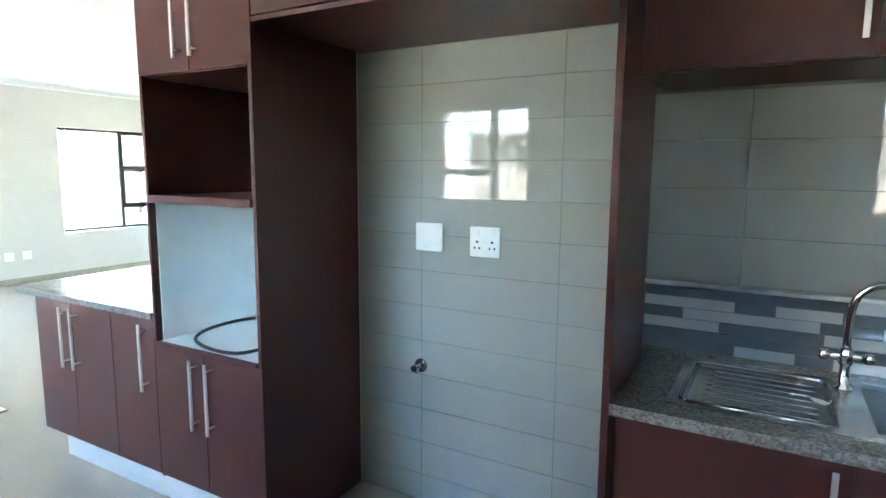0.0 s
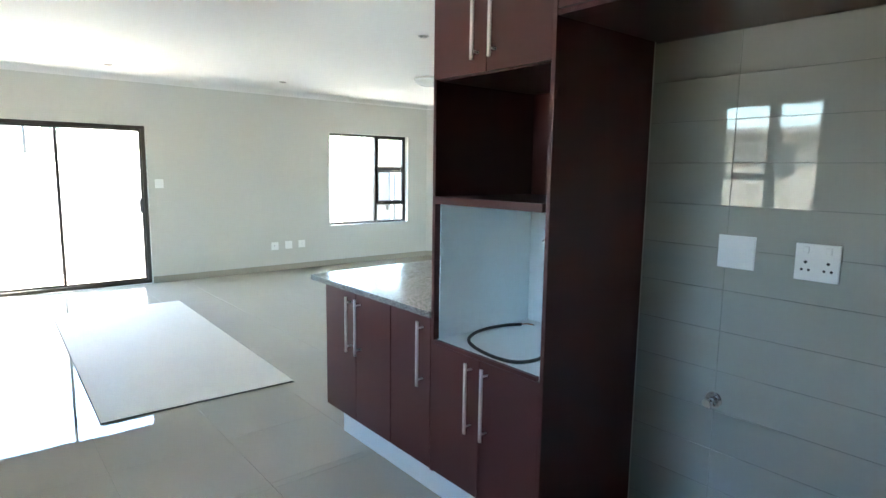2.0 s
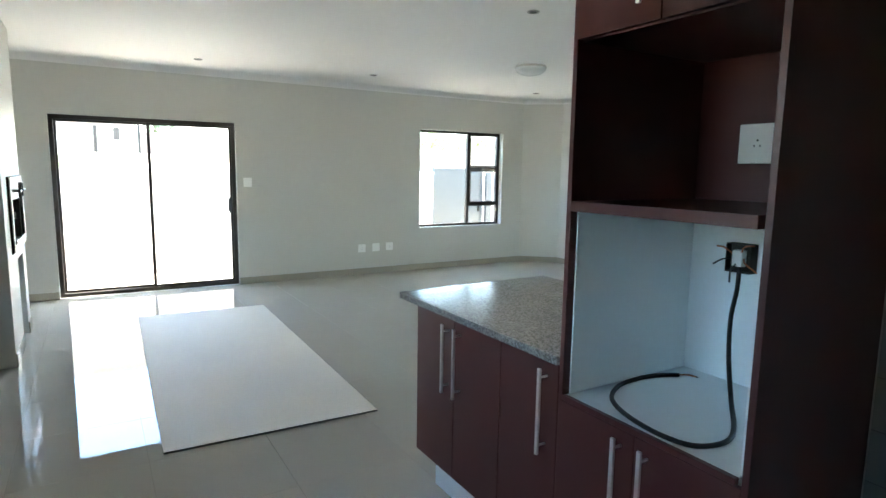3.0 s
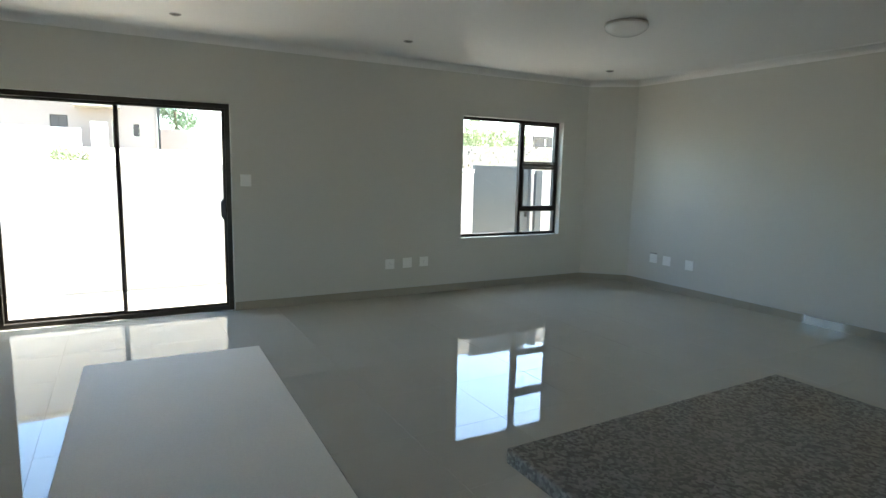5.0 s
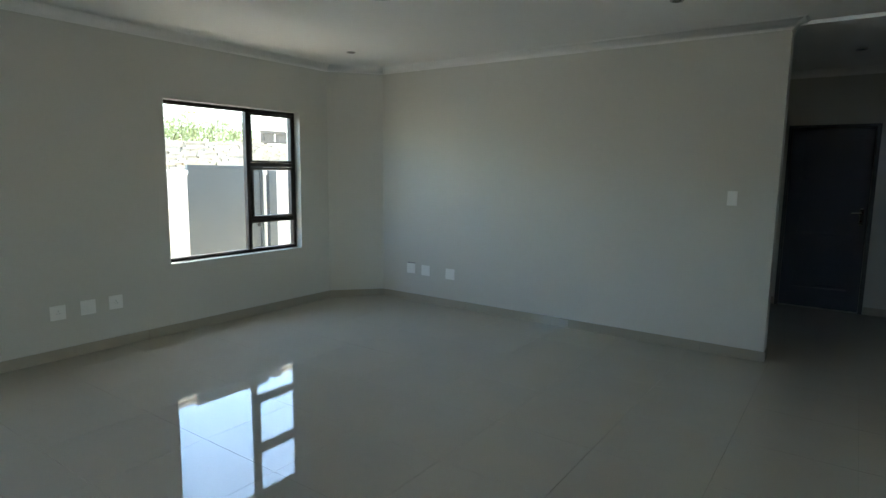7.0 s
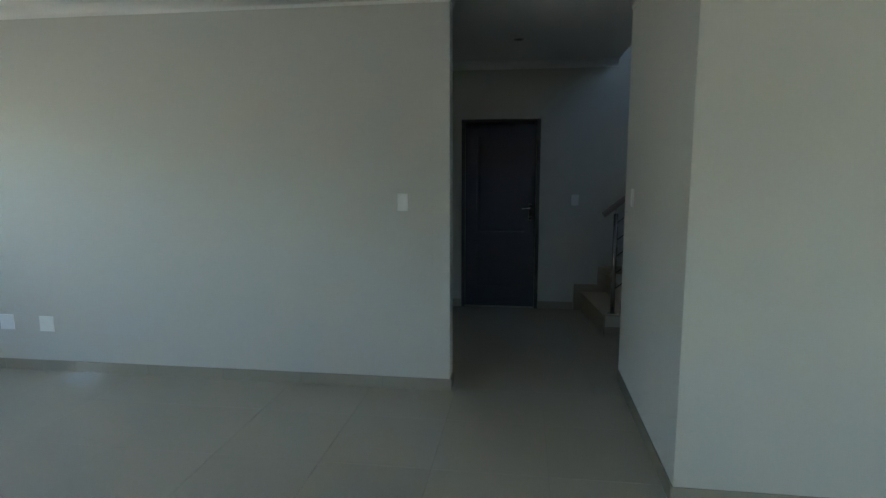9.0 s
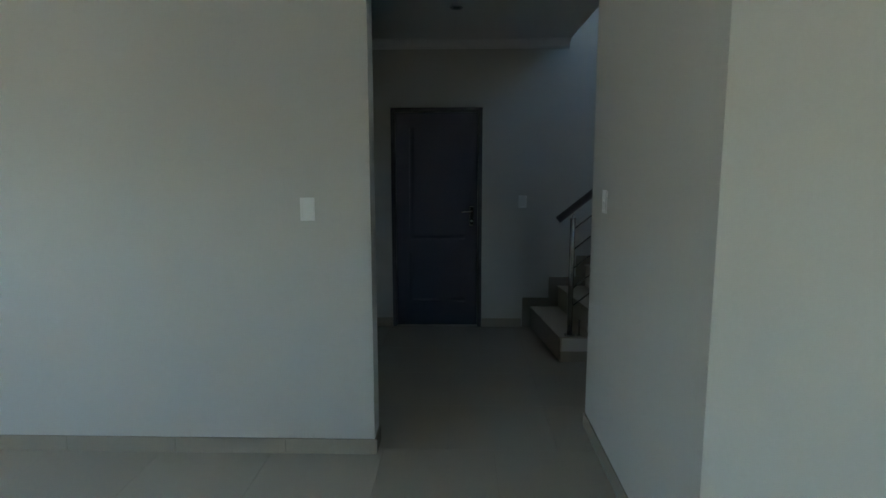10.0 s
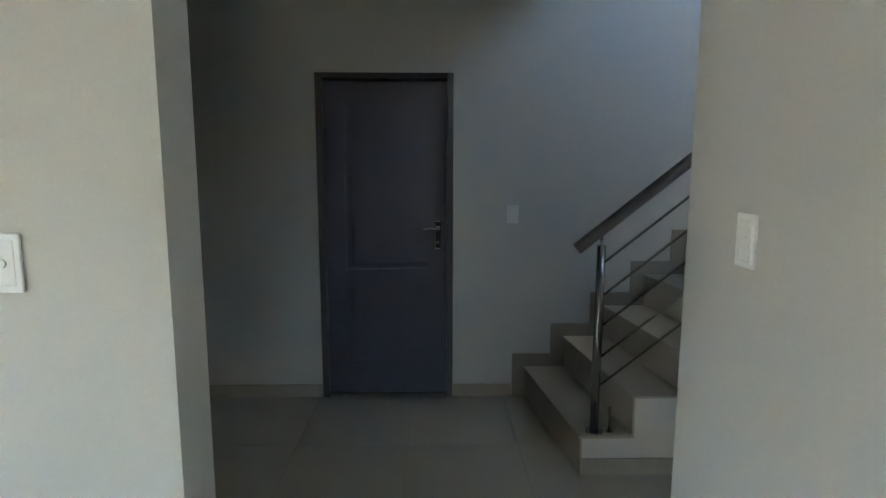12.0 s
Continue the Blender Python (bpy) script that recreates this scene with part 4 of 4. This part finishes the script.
t = thing("ceiling_lamp", pose(-6.20, 4.665, H), "round flush ceiling lamp with a white opal dome", "lamp")
bm = bmesh.new()
turned(bm, [(0.168, -0.0005), (0.168, -0.012), (0.175, -0.015), (0.175, -0.020), (0.10, -0.020)], 48)
part("base_ring", bm, mat("pale_base", (0.55, 0.51, 0.46), 0.4, bump=0.0), t, "cream base ring")
bm = bmesh.new()
turned(bm, [(0.171, -0.021)] + [(0.172 * math.cos(radians(a)), -0.022 - 0.083 * math.sin(radians(a))) for a in range(0, 88, 8)] + [(0.006, -0.105)], 48)
part("dome", bm, OPAL, t)


# ---- stairs ----
RISE, GO, SX, SY = 0.203, 0.252, -2.948, 8.566
stairs = tagged(new("stairs"), "tiled concrete stairs with cream treads and white sides", "stairs", kind="structure")
stairs.location = (SX, SY, 0)
SKEW = Matrix(((1, -0.11, 0, 0), (0, 1, 0, 0), (0, 0, 1, 0), (0, 0, 0, 1)))   # the flight does not run quite square to the wall
bm = bmesh.new()
pts = []
for i in range(14):
    pts += [(i * GO + 0.012, i * RISE + (0 if i else 0)), (i * GO + 0.012, (i + 1) * RISE - 0.012)]
pts += [(14 * GO, 14 * RISE - 0.012), (XE - SX - 0.02, 14 * RISE - 0.012), (XE - SX - 0.02, 0)]
lo = [bm.verts.new((x, 0.008, z)) for x, z in pts]
hi = [bm.verts.new((x, YD - SY - 0.001, z)) for x, z in pts]
for i in range(len(pts)):
    bm.faces.new((lo[i], lo[(i + 1) % len(pts)], hi[(i + 1) % len(pts)], hi[i]))
bm.faces.new(lo[::-1])
bm.faces.new(hi)
bm.transform(SKEW)
part("flight", bm, mat("stair_side_paint", (0.60, 0.58, 0.53), 0.6, spots=0.03, bump=0.05), stairs, "white plastered side")
for i in range(14):
    bm = bmesh.new()
    box(bm, i * GO - 0.012, (i + 1) * GO + 0.011, -0.004, YD - SY - 0.002, (i + 1) * RISE - 0.012, (i + 1) * RISE, 0.0025)
    bm.transform(SKEW)
    part("tread", bm, STAIRTILE, stairs)
    bm = bmesh.new()
    box(bm, i * GO, i * GO + 0.0115, 0.004, YD - SY - 0.002, i * RISE + 0.0005, (i + 1) * RISE - 0.0125, 0.001)
    bm.transform(SKEW)
    part("riser", bm, STAIRTILE, stairs)
    bm = bmesh.new()
    box(bm, -0.085 if i == 0 else (i - 1) * GO + 0.162, i * GO + 0.162, YD - SY - 0.013, YD - SY - 0.003, i * RISE + 0.0005, (i + 1) * RISE + 0.085, 0.001)
    bm.transform(SKEW)
    part("skirting_tile", bm, SKIRT, stairs)
bm = bmesh.new()
box(bm, 0.0, 1.6, -0.004, 0.0075, 0.0005, 0.085, 0.001)
bm.transform(SKEW)
part("skirting_tile", bm, SKIRT, stairs)


mats["post"] = mat("polished_post_steel", (0.34, 0.335, 0.33), 0.14, metal=1.0, spots=0.04, bump=0.0)


def railing():
    px, py = 0.078, 0.045
    t = thing("stair_railing", pose(SX, SY, 0), "stainless steel stair railing with four-bar infill and round handrail", "railing")
    k = RISE / GO

    def post(x, steps):
        base = steps * RISE
        bm = bmesh.new()
        rod(bm, (x, py, base + 0.006), (x, py, base + 0.93), 0.021, 20)
        part("post", bm, mats["post"], t)
        bm = bmesh.new()
        rod(bm, (x, py, base + 0.0005), (x, py, base + 0.008), 0.042, 24)
        part("base_flange", bm, STEEL, t)
        bm = bmesh.new()
        rod(bm, (x, py, base + 0.93), (x, py, base + 1.0), 0.008, 12)
        part("pin", bm, STEEL, t)
    for n in (1, 4, 7, 10, 13):
        post(px + (n - 1) * GO, n)
    end = 13 * GO
    bm = bmesh.new()
    z0 = RISE + 1.005
    rod(bm, (px - 0.115, py, z0 - 0.115 * k), (px + end, py, z0 + end * k), 0.028, 24)
    part("handrail", bm, mat("handrail_steel", (0.30, 0.29, 0.28), 0.34, metal=1.0, bump=0.01), t, "dark steel round handrail")
    for h in (0.835, 0.675, 0.525, 0.37, 0.225):
        bm = bmesh.new()
        rod(bm, (px + 0.02, py, RISE + h + 0.02 * k), (px + end, py, RISE + h + end * k), 0.006, 10)
        part("bar", bm, STEEL, t)
    bm = bmesh.new()
    rod(bm, (px + 0.075, py, RISE + 0.0005), (px + 0.075, py, RISE + 0.13), 0.006, 10)
    rod(bm, (px + 0.075, py, RISE + 0.0005), (px + 0.075, py, RISE + 0.006), 0.016, 16)
    part("stub_bar", bm, STEEL, t)


railing()


# ---- outside: yard, boundary wall, neighbours ----
XB = -10.35            # face of the boundary wall


def ground():
    """One sheet from the yard to the horizon; it climbs behind the boundary wall."""
    xs = sorted({-8.9, -10.38, -10.48, *[-10.54 - i * 0.8 for i in range(28)], *[-34 - i * 12 for i in range(12)], -600, -300, 2.4, 20, 60, 300, 600})
    ys = sorted({*[-40 + i * 4 for i in range(25)], -600, -250, -100, 90, 250, 600, -0.9, 9.8})
    bm = bmesh.new()

    def z(x, y):
        if x > -10.5:
            return -0.16 if x > -600 else 0
        s = min(1.0, (-10.5 - x) / 14)
        bank = 0.35 + 1.75 * s
        return -0.16 + bank + 0.08 * noise.noise((x * 0.3, y * 0.3, 0))
    g = [[bm.verts.new((x, y, z(x, y))) for y in ys] for x in xs]
    for i in range(len(xs) - 1):
        for j in range(len(ys) - 1):
            bm.faces.new((g[i][j], g[i + 1][j], g[i + 1][j + 1], g[i][j + 1]))
    solo("ground", bm, EARTH, "dry pale grassy ground", "ground", "structure")
    bm = bmesh.new()
    box(bm, XB, XW - 0.22, -12, 14, -0.158, -0.03)
    solo("pavement", bm, PAVING, "pale concrete paving of the yard", "paving", "structure")
    bm = bmesh.new()
    box(bm, XW - 0.22, XE + 3, -9.0, YS - 0.22, -0.158, -0.06)
    solo("pavement", bm, PAVING, "pale concrete paving behind the kitchen", "paving", "structure")


def boundary():
    bm = bmesh.new()
    for a, b in ((-14, 5.83), (6.97, 16)):
        box(bm, XB - 0.17, XB, a, b, -0.16, 1.42, 0.006)
        box(bm, XB - 0.20, XB + 0.03, a, b, 1.42, 1.475, 0.008)
    solo("boundary_wall", bm, STUCCO, "white plastered garden boundary wall with coping", "wall")
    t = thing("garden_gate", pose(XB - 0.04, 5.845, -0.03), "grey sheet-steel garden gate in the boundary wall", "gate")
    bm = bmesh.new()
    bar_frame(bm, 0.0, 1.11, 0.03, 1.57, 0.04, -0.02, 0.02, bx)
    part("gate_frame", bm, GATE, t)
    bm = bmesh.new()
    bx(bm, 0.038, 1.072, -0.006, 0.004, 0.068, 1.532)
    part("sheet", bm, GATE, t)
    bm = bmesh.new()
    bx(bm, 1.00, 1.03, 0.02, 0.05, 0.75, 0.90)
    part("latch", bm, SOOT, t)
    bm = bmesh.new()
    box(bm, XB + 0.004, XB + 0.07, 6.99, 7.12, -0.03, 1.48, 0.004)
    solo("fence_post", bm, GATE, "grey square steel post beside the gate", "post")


def stone_wall():
    """Rough courses of thin stones, each a slab of its own size."""
    rnd = random.Random(4)
    bm = bmesh.new()
    z = 0.6
    while z < 2.2:
        h = rnd.uniform(0.022, 0.048)
        y = 7.0 + rnd.uniform(-0.25, 0.2)
        while y < 16.0:
            w = rnd.uniform(0.10, 0.36)
            x = -14.3 + rnd.uniform(-0.035, 0.035)
            top = z + h * rnd.uniform(0.88, 0.98)
            if z + h < 2.05 + 0.04 * math.sin(y * 2.1) - 0.02 * (y - 8.5):
                box(bm, x - 0.35, x, y, y + w - 0.009, z, top)
            y += w
        z += h
    box(bm, -14.62, -14.36, 6.9, 16.0, -0.1, 1.86)
    solo("stone_wall", bm, STONE, "dry-stacked retaining wall of thin pale brown stones", "stone wall")


def pergola():
    """A brown timber edge beam on two posts, with two open slots in it."""
    t = thing("pergola", pose(-16.5, 11.67, 0.85), "brown timber pergola beam on posts behind the stone wall", "pergola")
    for z0, z1 in ((1.30, 1.36), (1.55, 1.64)):
        bm = bmesh.new()
        box(bm, -0.09, 0.0, 0.0, 2.4, z0, z1, 0.005)
        part("beam", bm, TIMBER, t)
    for a, b in ((0.0, 0.05), (0.11, 0.42), (0.48, 0.90), (0.96, 2.4)):
        bm = bmesh.new()
        box(bm, -0.06, -0.02, a, b, 1.362, 1.548, 0.003)
        part("board", bm, TIMBER, t)
    for y in (0.16, 2.2):
        bm = bmesh.new()
        box(bm, -0.18, -0.095, y, y + 0.09, -0.1, 1.64, 0.005)
        part("post", bm, TIMBER, t)


def house(name, m, w, d, h, openings, label, roof_h=0.5, stucco=STUCCO_PINK):
    """A plastered house; openings on its front as (x, z, width, height)."""
    t = thing(name, m, label, "house")
    holes = [(x, x + ow, z, z + oh) for x, z, ow, oh in openings]
    bm = slab_with_holes((0, w), (-1.0, h), holes, lambda u, tt, z: (u, tt, z), 0.0, 0.25)
    part("wall", bm, stucco, t)
    bm = bmesh.new()
    box(bm, 0, 0.25, 0.26, d, -1, h)
    part("wall", bm, stucco, t)
    bm = bmesh.new()
    box(bm, w - 0.25, w, 0.26, d, -1, h)
    part("wall", bm, stucco, t)
    bm = bmesh.new()
    a = [bm.verts.new(p) for p in ((-0.5, -0.6, h), (w + 0.5, -0.6, h), (w + 0.5, d + 0.5, h), (-0.5, d + 0.5, h))]
    b = [bm.verts.new((p.co.x, p.co.y, h + 0.16)) for p in a]
    r = [bm.verts.new(p) for p in ((2.5, d / 2, h + 0.16 + roof_h * 3), (w - 2.5, d / 2, h + 0.16 + roof_h * 3))]
    bm.faces.new(a[::-1])
    for i in range(4):
        bm.faces.new((a[i], a[(i + 1) % 4], b[(i + 1) % 4], b[i]))
    bm.faces.new((b[0], b[1], r[1], r[0]))
    bm.faces.new((b[1], b[2], r[1]))
    bm.faces.new((b[2], b[3], r[0], r[1]))
    bm.faces.new((b[3], b[0], r[0]))
    part("roof", bm, ROOF, t)
    for x, z, ow, oh in openings:
        bm = bmesh.new()
        bar_frame(bm, x + 0.01, x + ow - 0.01, z + 0.01, z + oh - 0.01, 0.06, 0.10, 0.16, by)
        box(bm, x + ow / 2 - 0.025, x + ow / 2 + 0.025, 0.10, 0.16, z + 0.07, z + oh - 0.07)
        wd = part("window", bm, BRONZE, t)
        bm = bmesh.new()
        box(bm, x + 0.06, x + ow - 0.06, 0.165, 0.175, z + 0.06, z + oh - 0.06)
        part("pane", bm, mats["far_pane"], wd, "dark reflecting glass")
    return t


mats["far_pane"] = mat("far_window_glass", (0.045, 0.035, 0.03), 0.45, bump=0.0)
ground()
boundary()
stone_wall()
pergola()
# across the plot, up the bank: its front looks towards the yard
far = house("neighbour_house", pose(-50.0, -18.0, 2.15, 0, 0, 90), 21.5, 9.0, 3.7, [(15.05, 1.52, 1.03, 0.86), (18.68, 0.02, 0.3, 2.1), (19.96, 1.12, 0.42, 0.88), (5.0, 0.9, 1.6, 1.2)], "pale grey plastered single-storey house on the bank")
# pier coloured whiter than the house walls: its sunlit look is in the colour
bm = bmesh.new()
box(bm, 17.42, 18.42, -1.5, -0.9, -1.0, 1.95, 0.01)
part("porch_pier", bm, STUCCO, far, "plastered porch pier, coloured white for its sunlit look")
bm = bmesh.new()
box(bm, 16.5, 19.2, -1.7, -0.004, 2.95, 3.1, 0.01)
part("porch_roof", bm, CREAM_STUCCO, far)
bm = bmesh.new()
box(bm, 21.5 + 0.02, 21.5 + 0.2, -0.14, -0.004, -1.0, 3.68)
part("downpipe", bm, SOOT, far, "dark downpipe")
# behind the kitchen: a two-storey neighbour
house("neighbour_house", pose(12.0, -18.0, -0.1, 0, 0, 180), 30.0, 9.0, 3.1, [(22.82, 1.85, 0.66, 0.88), (21.75, 2.28, 0.45, 0.48), (20.44, 1.61, 0.82, 1.17), (16.0, 1.0, 1.4, 1.2), (25.5, 1.0, 1.2, 1.2)], "pale grey plastered house seen through the kitchen window", 0.15, CREAM_STUCCO)
bm = bmesh.new()
box(bm, -11.65, -10.52, -16.9, -16.7, -0.1, 0.86, 0.01)
solo("garden_wall", bm, CREAM_STUCCO, "low tan plastered wall in front of the house", "wall")
bm = bmesh.new()
box(bm, -9.0, -4.98, -5.3, -5.05, -0.1, 3.3, 0.01)
solo("garden_wall", bm, STUCCO, "tall white plastered wall outside the kitchen window", "wall")
bm = bmesh.new()
box(bm, -30.2, -30.0, -20, -0.27, 0.5, 2.76, 0.01)
solo("garden_wall", bm, STUCCO, "low white garden wall in front of the house", "wall")
bm = bmesh.new()
box(bm, -52.2, -52.0, 3.75, 5.78, 1.0, 3.98, 0.01)
solo("garden_wall", bm, STUCCO_PINK, "grey plastered wall beside the house", "wall")


def foliage(bm, rnd, c, r, n, size):
    """Leaf clumps scattered unevenly in a rough ball."""
    for _ in range(n):
        d = Vector((rnd.gauss(0, 1), rnd.gauss(0, 1), rnd.gauss(0, 0.8))).normalized() * r * rnd.uniform(0.35, 1.0) ** 0.6
        d *= 1 + 0.35 * noise.noise(d * 1.3 + Vector(c))
        p = Vector(c) + d
        q = Euler((rnd.uniform(0, 6.3), rnd.uniform(0, 6.3), rnd.uniform(0, 6.3))).to_matrix()
        s = size * rnd.uniform(0.6, 1.4)
        vs = [bm.verts.new(p + q @ Vector(v)) for v in ((-s, 0, 0), (0, -s * 0.45, 0.1 * s), (s, 0, 0), (0, s * 0.45, 0.1 * s))]
        bm.faces.new(vs)


def tree(m, h, r, seed, label, leaf=LEAF):
    rnd = random.Random(seed)
    t = thing("tree", m, label, "tree")
    bm = bmesh.new()
    tube(bm, spline([(0, 0, 0), (0.05, 0.03, h * 0.3), (-0.04, 0.06, h * 0.6), (0.02, 0, h * 0.85)], 4), 0.09, 8)
    for i in range(6):
        a = i * 1.05
        tube(bm, spline([(0, 0, h * (0.4 + 0.06 * i)), (r * 0.4 * math.cos(a), r * 0.4 * math.sin(a), h * (0.55 + 0.05 * i)), (r * 0.8 * math.cos(a), r * 0.8 * math.sin(a), h * (0.7 + 0.04 * i))], 4), 0.03, 6)
    part("trunk", bm, BARK, t)
    bm = bmesh.new()
    for i in range(9):
        a = i * 0.7
        foliage(bm, rnd, (r * 0.6 * math.cos(a), r * 0.6 * math.sin(a), h * (0.6 + 0.05 * i)), r * 0.5, 220, 0.12)
    part("crown", bm, leaf, t)


tree(pose(-55.0, 5.1, 1.9), 4.3, 1.7, 3, "leafy green tree behind the grey wall")


def shrub(m, r, seed, size=0.038):
    rnd = random.Random(seed)
    t = thing("shrub", m, "small pale green shrub on the dry bank", "shrub")
    bm = bmesh.new()
    for i in range(8):
        a = i * 0.79
        tube(bm, spline([(0, 0, 0), (r * 0.3 * math.cos(a), r * 0.3 * math.sin(a), r * 0.6), (r * 0.8 * math.cos(a), r * 0.8 * math.sin(a), r)], 3), 0.012, 5)
    part("stems", bm, BARK, t)
    bm = bmesh.new()
    for i in range(5):
        foliage(bm, rnd, (r * 0.5 * math.cos(i * 1.3), r * 0.5 * math.sin(i * 1.3), r * (0.5 + 0.1 * i)), r * 0.5, 260, size)
    part("leaves", bm, SHRUB_LEAF, t)


shrub(pose(-18.0, 0.1, 1.12), 0.52, 2)
for y, r, seed in ((13.4, 1.15, 5), (14.7, 1.35, 6), (16.2, 1.2, 7)):
    shrub(pose(-24.0, y, 1.82), r, seed, 0.075)

# ---- wall tiles of the kitchen ----
def wall_tile(w, h, x, z, material=WALLTILE, mesh_name="wall_tile"):
    key = (mesh_name, round(w, 3), round(h, 3))
    if key not in tile_meshes:
        bm = bmesh.new()
        bev = 0.0012
        lo = [bm.verts.new((sx * w / 2, 0.0065, sz * h / 2)) for sx, sz in ((-1, -1), (1, -1), (1, 1), (-1, 1))]
        mid = [bm.verts.new((sx * w / 2, bev, sz * h / 2)) for sx, sz in ((-1, -1), (1, -1), (1, 1), (-1, 1))]
        top = [bm.verts.new((sx * (w / 2 - bev), 0, sz * (h / 2 - bev))) for sx, sz in ((-1, -1), (1, -1), (1, 1), (-1, 1))]
        for a, b in ((lo, mid), (mid, top)):
            for i in range(4):
                bm.faces.new((a[i], a[(i + 1) % 4], b[(i + 1) % 4], b[i]))
        bm.faces.new(top)
        tile_meshes[key] = mesh_of(mesh_name, bm, material)
    ob = new("tile", tile_meshes[key])
    ob.parent = kitchen_wall
    ob.location = (x, YK, z)
    ob.rotation_euler = (radians(random.uniform(-0.02, 0.02)), 0, radians(random.uniform(-0.02, 0.02)))


def tile_field(x0, x1, z0, z1, pitch_z, start_z, pitch_x, start_x, shift=0.0, gap=0.0016):
    k = math.floor((z0 - start_z) / pitch_z)
    while start_z + k * pitch_z < z1 - 0.01:
        a, b = max(z0, start_z + k * pitch_z), min(z1, start_z + (k + 1) * pitch_z)
        i = math.floor((x0 - start_x - pitch_x) / pitch_x)
        while start_x + i * pitch_x < x1:
            off = shift * (k % 2)
            c, d = max(x0, start_x + i * pitch_x + off), min(x1, start_x + (i + 1) * pitch_x + off)
            if d - c > 0.01 and b - a > 0.01:
                wall_tile(d - c - gap, b - a - gap, (c + d) / 2, (a + b) / 2)
            i += 1
        k += 1


grout = bmesh.new()
box(grout, -1.704, XE, YK + 0.002, YK + 0.0078, 0.0, 2.6)
part("grout", grout, WALLGROUT, kitchen_wall, "pale grout")
tile_field(-1.705, -0.412, 0.002, 2.063, 0.1611, 0.133, 0.632, -1.357)
tile_field(-0.398, XE, 1.152, 1.82, 0.162, 1.162, 0.632, -0.725)
# mosaic band over the worktop, row by row from the top: its first colour and where it changes
BAND = ((0, 0.225, 0.53, 0.80, 1.10), (1, -0.102, 0.019, 0.205, 0.50, 0.78), (0, -0.267, 0.147, 0.31, 0.70, 0.95), (1, -0.146, 0.16, 0.46, 0.62, 1.0), (0, 0.33, 0.62, 0.90, 1.15), (0, -0.096, 0.085, 0.19, 0.50, 0.86))
for k, (white, *ends) in enumerate(BAND):
    z1 = 1.1405 - k * 0.0384
    x = -0.398
    for d in (*ends, 1.6):
        wall_tile(d - x - 0.002, 0.0364, (x + d) / 2, z1 - 0.0192, MOS_WHITE if white else MOS_BLUE, "mosaic_white" if white else "mosaic_blue")
        white, x = not white, d

# floor tiles, room by room
lay_floor(XW - 0.02, -2.9, YS, 7.11)
lay_floor(-2.9, XE, YS, YK + 0.02)
lay_floor(-6.2, -2.0, 7.11, YD + 0.1, -3.80, 8.90)
bm = bmesh.new()
box(bm, -2.899, XE, YK + 0.14, 5.9, -0.0029, 0.0)
ob = part("dining_floor", bm, PORCELAIN, floor)
